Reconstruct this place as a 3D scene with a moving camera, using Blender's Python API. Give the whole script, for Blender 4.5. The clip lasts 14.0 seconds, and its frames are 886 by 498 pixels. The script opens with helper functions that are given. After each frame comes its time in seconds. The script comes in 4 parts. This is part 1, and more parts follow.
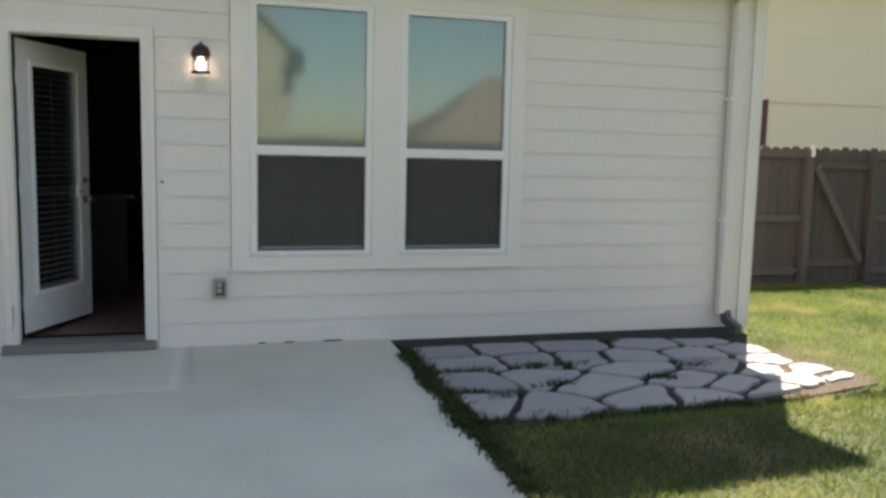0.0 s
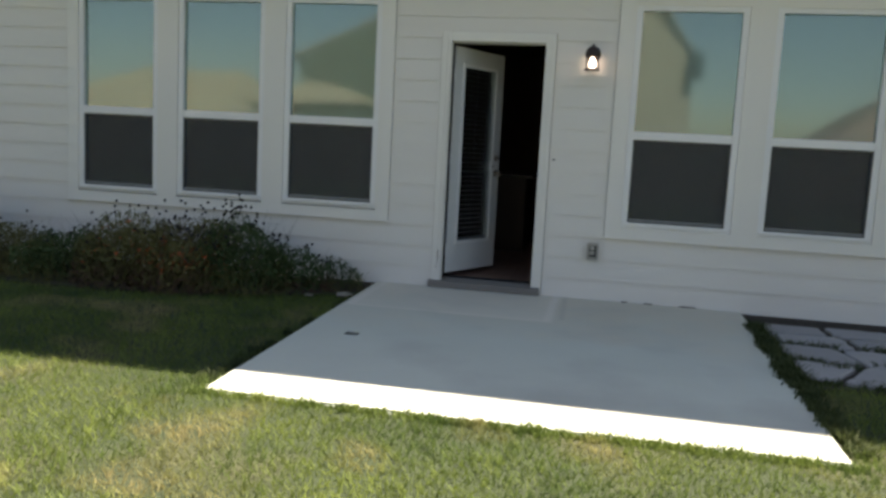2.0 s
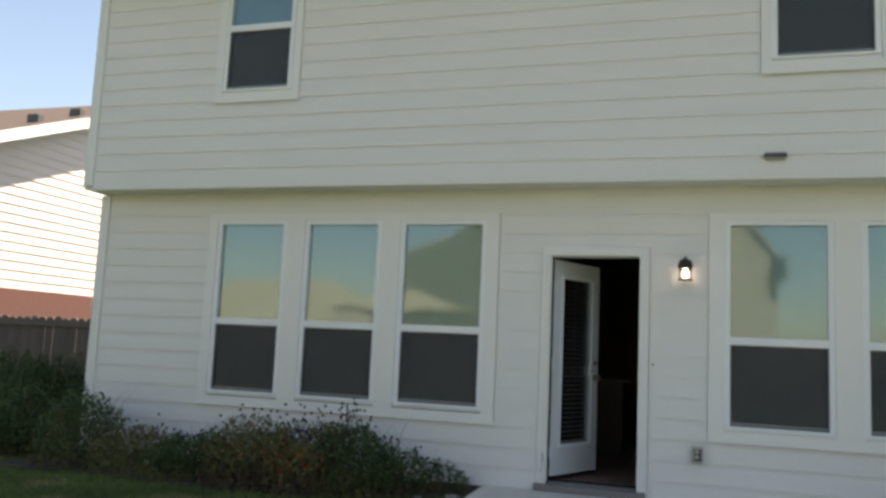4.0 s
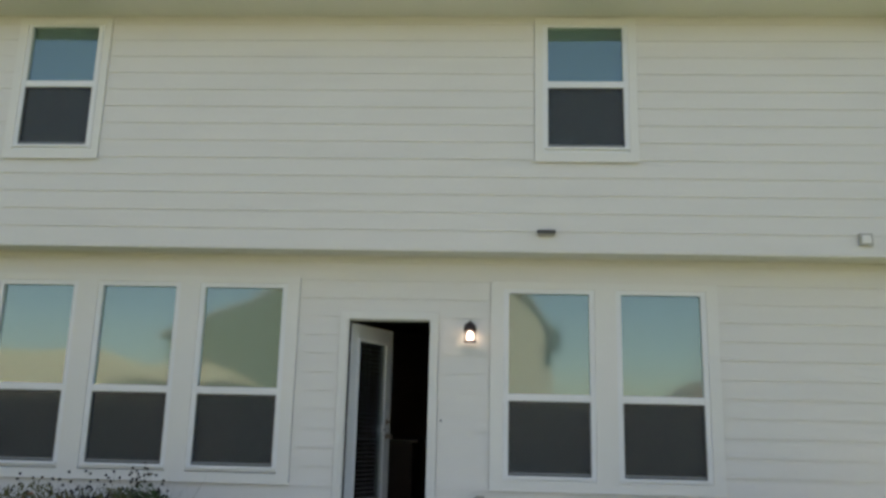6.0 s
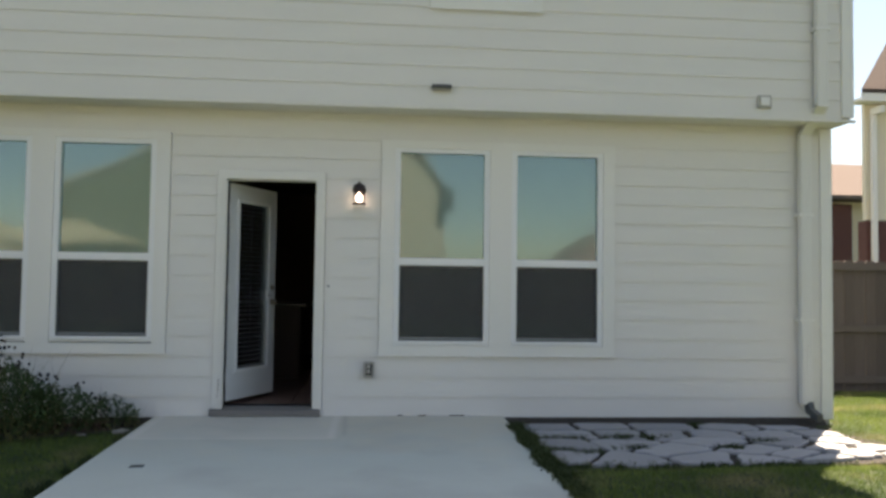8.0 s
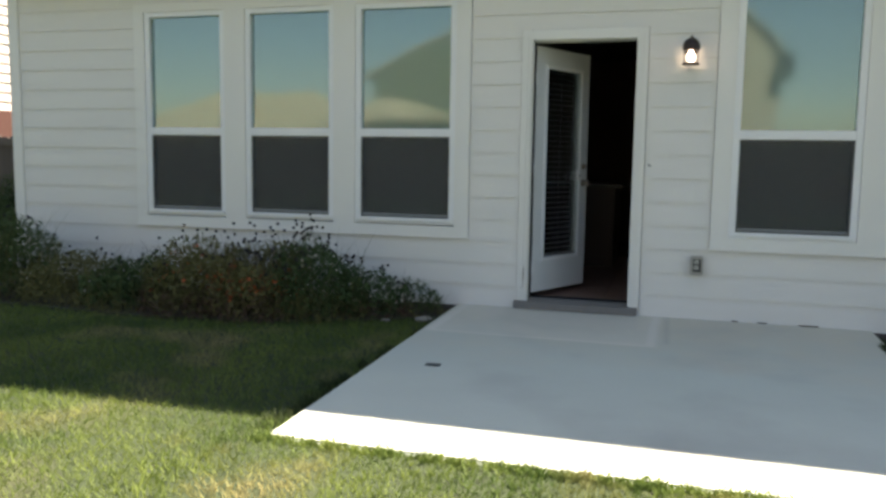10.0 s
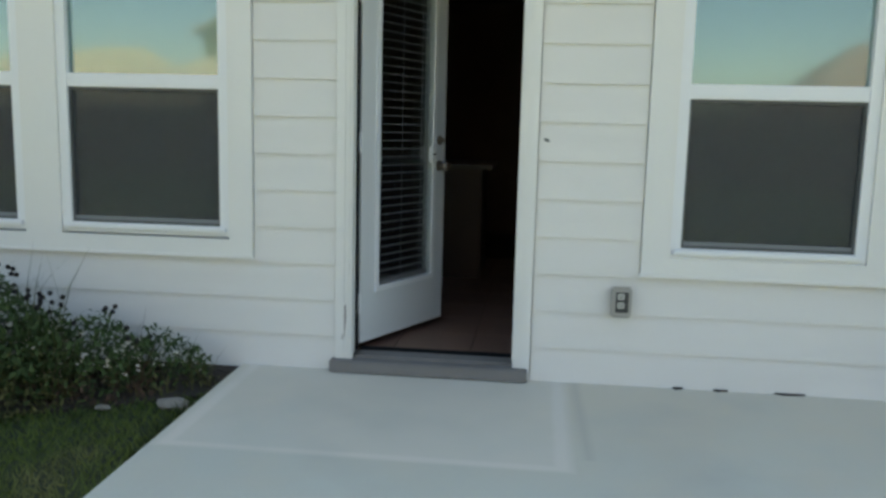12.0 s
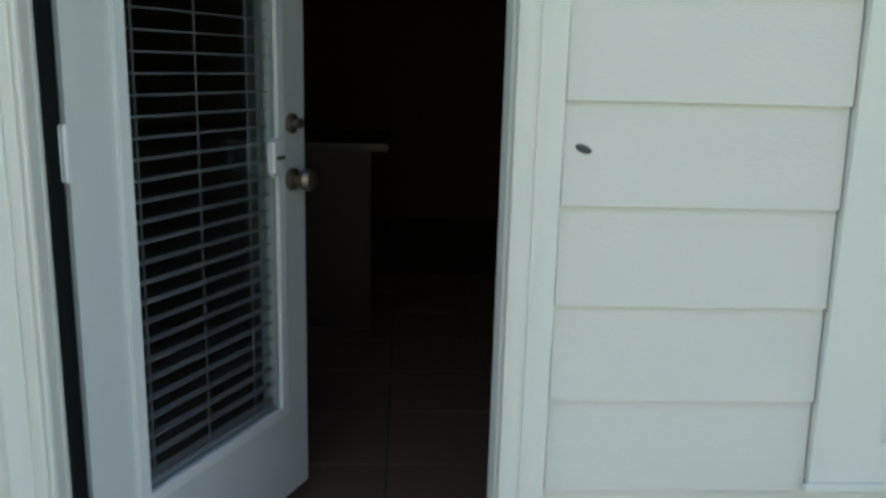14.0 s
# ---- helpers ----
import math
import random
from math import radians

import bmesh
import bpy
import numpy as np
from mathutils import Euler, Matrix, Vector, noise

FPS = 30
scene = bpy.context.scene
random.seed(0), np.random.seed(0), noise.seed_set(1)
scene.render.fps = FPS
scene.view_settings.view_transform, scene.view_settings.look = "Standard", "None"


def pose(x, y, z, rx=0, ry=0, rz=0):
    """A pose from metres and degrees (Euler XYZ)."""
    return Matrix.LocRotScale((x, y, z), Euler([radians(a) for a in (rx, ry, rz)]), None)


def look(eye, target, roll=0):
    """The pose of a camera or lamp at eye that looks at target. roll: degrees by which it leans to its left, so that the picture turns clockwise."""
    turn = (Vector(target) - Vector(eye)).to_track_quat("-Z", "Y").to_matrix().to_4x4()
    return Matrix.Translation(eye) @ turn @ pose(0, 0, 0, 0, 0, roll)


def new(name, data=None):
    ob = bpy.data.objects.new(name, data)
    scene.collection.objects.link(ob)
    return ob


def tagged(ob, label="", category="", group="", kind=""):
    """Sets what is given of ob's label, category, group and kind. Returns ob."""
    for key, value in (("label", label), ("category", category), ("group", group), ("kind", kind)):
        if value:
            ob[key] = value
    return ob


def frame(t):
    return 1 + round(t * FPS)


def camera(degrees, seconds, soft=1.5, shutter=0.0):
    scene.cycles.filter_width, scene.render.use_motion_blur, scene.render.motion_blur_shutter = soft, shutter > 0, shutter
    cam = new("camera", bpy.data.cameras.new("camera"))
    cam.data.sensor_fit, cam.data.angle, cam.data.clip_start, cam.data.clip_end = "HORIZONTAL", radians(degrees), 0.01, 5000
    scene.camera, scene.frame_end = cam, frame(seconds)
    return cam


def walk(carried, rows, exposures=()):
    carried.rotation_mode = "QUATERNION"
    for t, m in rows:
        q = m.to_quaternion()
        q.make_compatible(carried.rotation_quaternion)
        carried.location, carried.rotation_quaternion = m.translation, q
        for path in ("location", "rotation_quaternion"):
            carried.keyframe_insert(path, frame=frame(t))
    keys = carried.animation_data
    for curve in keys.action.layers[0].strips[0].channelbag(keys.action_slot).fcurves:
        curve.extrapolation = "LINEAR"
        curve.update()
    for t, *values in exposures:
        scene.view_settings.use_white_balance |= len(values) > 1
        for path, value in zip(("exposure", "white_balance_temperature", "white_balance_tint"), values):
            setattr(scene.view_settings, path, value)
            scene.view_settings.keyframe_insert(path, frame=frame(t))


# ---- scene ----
cam = camera(57.0, 14.0, soft=3.0)
PATH = [
    (0, (1.248, -5.998, 1.401), (1.795, -4.087, 1.172), 1.3),
    (0.5, (1.254, -6.385, 1.382), (1.471, -4.415, 1.113), 1.6),
    (1, (1.365, -6.655, 1.301), (1.305, -4.681, 0.991), 2.5),
    (1.5, (1.328, -6.791, 1.232), (1.092, -4.829, 0.924), 3.3),
    (2, (1.389, -7.032, 1.239), (1.006, -5.085, 0.989), 3.0),
    (2.5, (1.302, -7.233, 1.193), (0.816, -5.296, 1.072), 2.9),
    (2.7, (1.278, -7.328, 1.19), (0.735, -5.404, 1.122), 3.1),
    (4.8, (1.312, -7.657, 1.276), (0.747, -5.769, 1.616), 2.1),
    (5, (1.331, -7.734, 1.268), (0.84, -5.828, 1.621), 2.1),
    (5.5, (1.323, -7.946, 1.195), (1.034, -6.006, 1.586), 1.9),
    (6, (1.291, -7.978, 1.106), (1.197, -6.027, 1.534), 1.4),
    (6.5, (1.337, -7.875, 1.069), (1.412, -5.922, 1.492), 0.4),
    (7, (1.392, -7.759, 1.093), (1.569, -5.796, 1.433), 0.3),
    (7.5, (1.392, -7.644, 1.154), (1.605, -5.667, 1.366), 0.6),
    (8, (1.329, -7.52, 1.183), (1.499, -5.529, 1.275), 0.8),
    (8.5, (1.342, -7.375, 1.177), (1.289, -5.376, 1.162), 1.2),
    (9, (1.382, -7.259, 1.244), (0.979, -5.304, 1.119), 0.9),
    (9.2, (1.334, -7.097, 1.233), (0.79, -5.179, 1.08), 0.6),
    (11.3, (1.007, -5.065, 1.174), (0.438, -3.168, 0.9), 0.8),
    (11.5, (0.917, -4.698, 1.166), (0.499, -2.761, 0.895), 1.3),
    (12, (0.882, -3.917, 1.204), (0.662, -1.95, 0.917), 1.4),
    (12.5, (0.775, -3.273, 1.248), (0.677, -1.299, 0.937), 1.2),
    (13, (0.741, -2.595, 1.32), (0.711, -0.629, 0.954), 1.2),
    (13.5, (0.67, -1.984, 1.335), (0.732, -0.029, 0.917), 1.5),
    (14, (0.613, -1.4, 1.305), (0.716, 0.549, 0.867), 1.5),
]
walk(cam, [(t, look(eye, target, roll)) for t, eye, target, roll in PATH],
     exposures=[(0.0, 2.36, 8250, 14), (0.5, 2.15, 8080, 13), (1.0, 2.15, 7900, 12), (1.5, 2.01, 7850, 12), (2.0, 1.94, 7850, 12), (2.7, 2.26, 7900, 12), (4.8, 2.20, 7800, 12), (5.0, 2.20, 7800, 12), (5.5, 2.34, 7800, 12), (6.0, 2.30, 7820, 13), (6.5, 2.12, 7850, 13), (7.5, 2.08, 7950, 13),
                (8.5, 2.29, 7950, 12), (9.2, 2.22, 7950, 12), (11.3, 2.69, 8000, 5), (12.5, 2.85, 8000, 5), (13.5, 2.79, 7800, 4), (14.0, 2.85, 7750, 3)])

# ---- light ----
SUN_TO = Vector((0.292, 0.400, 1.0)).normalized()
world = bpy.data.worlds.new("world")
scene.world = world
world.use_nodes = True
wn = world.node_tree
sky = wn.nodes.new("ShaderNodeTexSky")
sky.sky_type = "NISHITA"
sky.sun_disc = False
sky.sun_elevation = math.asin(SUN_TO.z)
sky.sun_rotation = math.atan2(SUN_TO.x, SUN_TO.y)
sky.air_density, sky.dust_density, sky.ozone_density = 1.0, 0.8, 1.0
wn.links.new(sky.outputs[0], wn.nodes["Background"].inputs["Color"])
wn.nodes["Background"].inputs["Strength"].default_value = 0.051
sun_data = bpy.data.lights.new("sun", "SUN")
sun_data.energy, sun_data.angle, sun_data.color = 5.0, radians(0.53), (1.0, 0.95, 0.88)
sun = new("sun", sun_data)
sun.matrix_world = look(Vector((0, 0, 30)) + SUN_TO * 10, (0, 0, 30))


# ---- materials ----
def material(name, color, rough=0.6, metal=0.0, var=0.12, scale=6.0, fine=90.0, bump=0.15, stretch=(1, 1, 1),
             dirt=None, dirt_scale=1.2, dirt_amount=0.5, rand=0.0, spec=0.5, bump_distance=0.01, coords="Object"):
    """A surface with variation at two scales, an optional second colour in patches, and fine relief."""
    m = bpy.data.materials.new(name)
    m.use_nodes = True
    n, l = m.node_tree.nodes, m.node_tree.links
    b = n["Principled BSDF"]
    b.inputs["Roughness"].default_value = rough
    b.inputs["Metallic"].default_value = metal
    b.inputs["Specular IOR Level"].default_value = spec
    tc = n.new("ShaderNodeTexCoord")
    geo = n.new("ShaderNodeNewGeometry")
    mp = n.new("ShaderNodeMapping")
    mp.inputs["Scale"].default_value = stretch
    l.new((geo.outputs["Position"] if coords == "World" else tc.outputs["Object"]), mp.inputs["Vector"])

    def noise_node(s, detail=4.0):
        t = n.new("ShaderNodeTexNoise")
        t.inputs["Scale"].default_value, t.inputs["Detail"].default_value = s, detail
        l.new(mp.outputs[0], t.inputs["Vector"])
        return t
    big, small = noise_node(scale), noise_node(fine, 2.0)
    dark = tuple(c * (1 - var) for c in color) + (1,)
    light = tuple(min(1, c * (1 + var)) for c in color) + (1,)
    ramp = n.new("ShaderNodeMix")
    ramp.data_type = "RGBA"
    ramp.inputs["A"].default_value, ramp.inputs["B"].default_value = dark, light
    mean = n.new("ShaderNodeMath")
    mean.operation = "MULTIPLY_ADD"
    mean.inputs[1].default_value = 0.5
    half = n.new("ShaderNodeMath")
    half.operation = "MULTIPLY"
    half.inputs[1].default_value = 0.5
    l.new(small.outputs["Fac"], half.inputs[0])
    l.new(big.outputs["Fac"], mean.inputs[0])
    l.new(half.outputs[0], mean.inputs[2])
    l.new(mean.outputs[0], ramp.inputs["Factor"])
    out = ramp.outputs["Result"]
    if dirt:
        d = noise_node(dirt_scale, 6.0)
        mr = n.new("ShaderNodeMapRange")
        mr.inputs["From Min"].default_value, mr.inputs["From Max"].default_value = 0.5, 0.72
        mr.inputs["To Max"].default_value = dirt_amount
        l.new(d.outputs["Fac"], mr.inputs["Value"])
        mx = n.new("ShaderNodeMix")
        mx.data_type = "RGBA"
        l.new(mr.outputs[0], mx.inputs["Factor"])
        l.new(out, mx.inputs["A"])
        mx.inputs["B"].default_value = (*dirt, 1)
        out = mx.outputs["Result"]
    if rand:
        oi = n.new("ShaderNodeObjectInfo")
        rr = n.new("ShaderNodeMapRange")
        rr.inputs["To Min"].default_value, rr.inputs["To Max"].default_value = 1 - rand, 1 + rand
        l.new(oi.outputs["Random"], rr.inputs["Value"])
        hsv = n.new("ShaderNodeHueSaturation")
        l.new(rr.outputs[0], hsv.inputs["Value"])
        l.new(out, hsv.inputs["Color"])
        out = hsv.outputs["Color"]
    l.new(out, b.inputs["Base Color"])
    if bump:
        bp = n.new("ShaderNodeBump")
        bp.inputs["Strength"].default_value, bp.inputs["Distance"].default_value = bump, bump_distance
        l.new(small.outputs["Fac"], bp.inputs["Height"])
        l.new(bp.outputs[0], b.inputs["Normal"])
    return m


def island_varied(name, color_a, color_b, rough=0.7, translucent=0.0, dry=None, island=0.5):
    """Leaves: each island of the mesh takes its own colour between two."""
    m = bpy.data.materials.new(name)
    m.use_nodes = True
    n, l = m.node_tree.nodes, m.node_tree.links
    b = n["Principled BSDF"]
    b.inputs["Roughness"].default_value = rough
    b.inputs["Specular IOR Level"].default_value = 0.25
    geo = n.new("ShaderNodeNewGeometry")
    mx = n.new("ShaderNodeMix")
    mx.data_type = "RGBA"
    mx.inputs["A"].default_value, mx.inputs["B"].default_value = (*color_a, 1), (*color_b, 1)
    nz = n.new("ShaderNodeTexNoise")
    nz.inputs["Scale"].default_value, nz.inputs["Detail"].default_value, nz.inputs["Roughness"].default_value = 0.9, 4.0, 0.62
    l.new(geo.outputs["Position"], nz.inputs["Vector"])
    ad = n.new("ShaderNodeMath")
    ad.operation = "MULTIPLY_ADD"
    ad.inputs[1].default_value = island
    ml = n.new("ShaderNodeMath")
    ml.operation = "MULTIPLY_ADD"
    ml.inputs[1].default_value, ml.inputs[2].default_value = 1.6, -0.55
    l.new(nz.outputs["Fac"], ml.inputs[0])
    l.new(geo.outputs["Random Per Island"], ad.inputs[0])
    l.new(ml.outputs[0], ad.inputs[2])
    ad.use_clamp = True
    l.new(ad.outputs[0], mx.inputs["Factor"])
    shade = mx.outputs["Result"]
    if dry:
        spots, band, tan = n.new("ShaderNodeTexNoise"), n.new("ShaderNodeMapRange"), n.new("ShaderNodeMix")
        spots.inputs["Scale"].default_value, spots.inputs["Detail"].default_value = 1.5, 5.0
        band.inputs["From Min"].default_value, band.inputs["From Max"].default_value, band.inputs["To Max"].default_value = 0.54, 0.70, 0.8
        tan.data_type = "RGBA"
        tan.inputs["B"].default_value = (*dry, 1)
        l.new(geo.outputs["Position"], spots.inputs["Vector"])
        l.new(spots.outputs["Fac"], band.inputs["Value"])
        l.new(band.outputs[0], tan.inputs["Factor"])
        l.new(shade, tan.inputs["A"])
        shade = tan.outputs["Result"]
    l.new(shade, b.inputs["Base Color"])
    if translucent:
        tr = n.new("ShaderNodeBsdfTranslucent")
        ms = n.new("ShaderNodeMixShader")
        ms.inputs[0].default_value = translucent
        l.new(shade, tr.inputs["Color"])
        l.new(b.outputs[0], ms.inputs[1])
        l.new(tr.outputs[0], ms.inputs[2])
        l.new(ms.outputs[0], n["Material Output"].inputs["Surface"])
    return m


def pane_material(name, tint, gloss, rough=0.0, wave=0.0):
    m = bpy.data.materials.new(name)
    m.use_nodes = True
    n, l = m.node_tree.nodes, m.node_tree.links
    n.remove(n["Principled BSDF"])
    tr, gl, ms = n.new("ShaderNodeBsdfTransparent"), n.new("ShaderNodeBsdfGlossy"), n.new("ShaderNodeMixShader")
    tr.inputs["Color"].default_value = (*tint, 1)
    gl.inputs["Color"].default_value = (0.85, 0.945, 0.95, 1)
    gl.inputs["Roughness"].default_value = rough
    lw, pw = n.new("ShaderNodeLayerWeight"), n.new("ShaderNodeMath")
    lw.inputs["Blend"].default_value = 0.5
    pw.operation, pw.inputs[1].default_value = "POWER", 4.0
    l.new(lw.outputs["Facing"], pw.inputs[0])
    ad = n.new("ShaderNodeMath")
    ad.operation = "MULTIPLY_ADD"
    ad.inputs[1].default_value, ad.inputs[2].default_value = 0.8, gloss
    ad.use_clamp = True
    l.new(pw.outputs[0], ad.inputs[0])
    l.new(ad.outputs[0], ms.inputs[0])
    l.new(tr.outputs[0], ms.inputs[1])
    l.new(gl.outputs[0], ms.inputs[2])
    l.new(ms.outputs[0], n["Material Output"].inputs["Surface"])
    if wave:
        nz, bp = n.new("ShaderNodeTexNoise"), n.new("ShaderNodeBump")
        nz.inputs["Scale"].default_value = 2.2
        nz.inputs["Detail"].default_value = 0.0
        geo = n.new("ShaderNodeNewGeometry")
        l.new(geo.outputs["Position"], nz.inputs["Vector"])
        bp.inputs["Strength"].default_value, bp.inputs["Distance"].default_value = 1.0, wave
        l.new(nz.outputs["Fac"], bp.inputs["Height"])
        l.new(bp.outputs[0], gl.inputs["Normal"])
    return m


M_SIDING = material("painted siding", (0.672, 0.656, 0.619), 0.55, var=0.035, scale=1.5, fine=60, bump=0.12, stretch=(1, 1, 6),
                    dirt=(0.59, 0.57, 0.53), dirt_scale=0.8, dirt_amount=0.25, coords="World")
M_TRIM = material("painted trim", (0.70, 0.692, 0.655), 0.5, var=0.03, scale=2, fine=40, bump=0.08, coords="World")
M_SHEATH = material("wall core", (0.45, 0.44, 0.40), 0.8, var=0.05)
M_VINYL = material("white vinyl", (0.725, 0.735, 0.735), 0.35, var=0.02, scale=3, fine=50, bump=0.03)
M_DOOR = material("white door paint", (0.60, 0.62, 0.62), 0.4, var=0.03, scale=2, fine=60, bump=0.05)
M_GLASS = pane_material("coated window glass", (0.66, 0.76, 0.75), 0.125, rough=0.055, wave=0.0016)
M_GLASS_DOOR = pane_material("clear door glass", (0.90, 0.92, 0.92), 0.07)
M_SCREEN = material("insect screen", (0.060, 0.060, 0.064), 0.75, var=0.1, scale=2, fine=400, bump=0.05)
sn = M_SCREEN.node_tree
mesh_mix, mesh_open = sn.nodes.new("ShaderNodeMixShader"), sn.nodes.new("ShaderNodeBsdfTransparent")
mesh_mix.inputs[0].default_value = 0.55
sn.links.new(sn.nodes["Principled BSDF"].outputs[0], mesh_mix.inputs[1])
sn.links.new(mesh_open.outputs[0], mesh_mix.inputs[2])
sn.links.new(mesh_mix.outputs[0], sn.nodes["Material Output"].inputs["Surface"])
M_SEAL = material("black rubber seal", (0.006, 0.007, 0.008), 0.8, var=0.1, spec=0.15)
M_SCUFF = material("worn wood under paint", (0.20, 0.165, 0.14), 0.8, var=0.3, scale=30, fine=150, bump=0.4)
M_RAIL_GREY = material("grey screen rail", (0.17, 0.18, 0.185), 0.5)
M_BLIND = material("closed blind", (0.42, 0.47, 0.46), 0.7, var=0.05, scale=2, fine=30, bump=0.03)
M_SLAT = material("blind slat", (0.33, 0.31, 0.325), 0.5, var=0.04)
# Indoor surfaces coloured dark, so the room reads as unlit.
M_DARK = material("darkened indoor surface", (0.10, 0.07, 0.05), 0.8, var=0.1)
M_TILE = material("brown floor tile", (0.19, 0.11, 0.08), 0.5, var=0.2, scale=8, fine=70, bump=0.1, rand=0.08)
M_GROUT = material("tile grout", (0.12, 0.085, 0.065), 0.9)
# Island wood and counter darkened in colour to match the dim room.
M_WOOD_DK = material("dimmed cabinet wood", (0.030, 0.011, 0.007), 0.5, var=0.2, scale=5, stretch=(6, 6, 1))
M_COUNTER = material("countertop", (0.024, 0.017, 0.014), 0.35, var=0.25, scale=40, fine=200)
M_CONCRETE = material("broom finished concrete", (0.495, 0.53, 0.478), 0.85, var=0.16, scale=1.5, fine=160, bump=0.35,
                      dirt=(0.39, 0.405, 0.375), dirt_scale=0.9, dirt_amount=0.9, bump_distance=0.004)
M_SILL = material("weathered threshold", (0.175, 0.165, 0.155), 0.7, var=0.2, scale=8, fine=100, bump=0.3)
M_FLAG = material("pale flagstone", (0.30, 0.295, 0.295), 0.85, var=0.2, scale=5, fine=70, bump=0.5, rand=0.12)
M_SOIL = material("dark soil and mulch", (0.045, 0.036, 0.028), 0.95, var=0.4, scale=14, fine=80, bump=1.0, bump_distance=0.03)
M_LAWN = material("lawn ground", (0.025, 0.04, 0.014), 0.95, var=0.3, scale=1.4, fine=60, bump=1.0, bump_distance=0.03,
                  dirt=(0.09, 0.08, 0.038), dirt_scale=0.8, dirt_amount=0.6)
M_GRASS = island_varied("grass blades", (0.027, 0.072, 0.020), (0.265, 0.320, 0.078), translucent=0.38, dry=(0.36, 0.30, 0.15), island=0.32)
M_WEED = island_varied("dark weedy grass", (0.018, 0.034, 0.012), (0.08, 0.10, 0.035), translucent=0.3)
M_FENCE = material("weathered fence wood", (0.092, 0.074, 0.067), 0.85, var=0.3, scale=4, fine=60, bump=0.5, stretch=(7, 7, 0.6), rand=0.16)
M_FENCE_RAIL = material("fence rail wood", (0.100, 0.083, 0.075), 0.85, var=0.2, scale=4, fine=60, bump=0.4)
M_BRONZE = material("dark bronze metal", (0.045, 0.03, 0.025), 0.4, metal=0.6, var=0.15)
M_BRASS = material("worn brass", (0.30, 0.25, 0.20), 0.35, metal=0.9, var=0.1)
M_BOX = material("grey outlet cover", (0.36, 0.345, 0.31), 0.55, var=0.08)
M_PLATE = material("greyed outlet plate", (0.42, 0.41, 0.37), 0.6)
M_RECESS = material("plastic dark as recess shade", (0.045, 0.045, 0.042), 0.7)
M_GREYDK = material("dark grey plastic", (0.07, 0.075, 0.075), 0.5)
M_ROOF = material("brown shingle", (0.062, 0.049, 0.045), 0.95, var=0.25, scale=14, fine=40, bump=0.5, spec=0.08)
# Same make as the brown shingle, in a paler tan.
M_ROOF_PALE = material("pale tan shingle", (0.125, 0.10, 0.09), 0.95, var=0.2, scale=14, fine=40, bump=0.5, spec=0.08)
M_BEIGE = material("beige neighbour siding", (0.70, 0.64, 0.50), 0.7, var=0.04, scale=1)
# Darker copy of the beige, held down against the sun on rear houses.
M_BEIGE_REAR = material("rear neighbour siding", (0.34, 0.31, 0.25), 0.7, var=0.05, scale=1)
M_PINK = material("cream lap siding", (0.68, 0.60, 0.56), 0.7, var=0.04, scale=1)
M_BRICK = material("red brown brick", (0.105, 0.042, 0.035), 0.85, var=0.25, scale=9, fine=40, bump=0.4)
M_SAGE_SHADE = material("sage siding with painted shade", (0.15, 0.165, 0.125), 0.8, var=0.12, scale=0.5)
M_ROOF_CREAM = material("sun-bleached cream shingle", (0.20, 0.182, 0.138), 0.95, var=0.15, scale=3, fine=20, bump=0.4, spec=0.08)
M_WHITE = material("white gutter paint", (0.74, 0.73, 0.70), 0.45, var=0.03)
M_LEAF = island_varied("dark green leaves", (0.024, 0.050, 0.016), (0.085, 0.125, 0.042))
M_LEAF_OLIVE = island_varied("olive stems and leaves", (0.06, 0.068, 0.022), (0.165, 0.15, 0.055))
M_LEAF_BROWN = island_varied("brown dry stems", (0.06, 0.035, 0.025), (0.13, 0.08, 0.05))
M_SEED = material("black seed head", (0.012, 0.009, 0.010), 0.9)
M_ORANGE = material("orange petals", (0.42, 0.09, 0.025), 0.7)
M_PETAL = material("pale petals", (0.60, 0.56, 0.50), 0.7)
M_ROCK = material("grey edging rock", (0.22, 0.205, 0.175), 0.9, var=0.2, scale=6, fine=50, bump=0.6)


def glow(name, color, strength):
    m = bpy.data.materials.new(name)
    m.use_nodes = True
    b = m.node_tree.nodes["Principled BSDF"]
    b.inputs["Base Color"].default_value = (*color, 1)
    b.inputs["Emission Color"].default_value = (*color, 1)
    b.inputs["Emission Strength"].default_value = strength
    return m


M_BULB = glow("lit bulb", (1.0, 0.82, 0.72), 3.0)


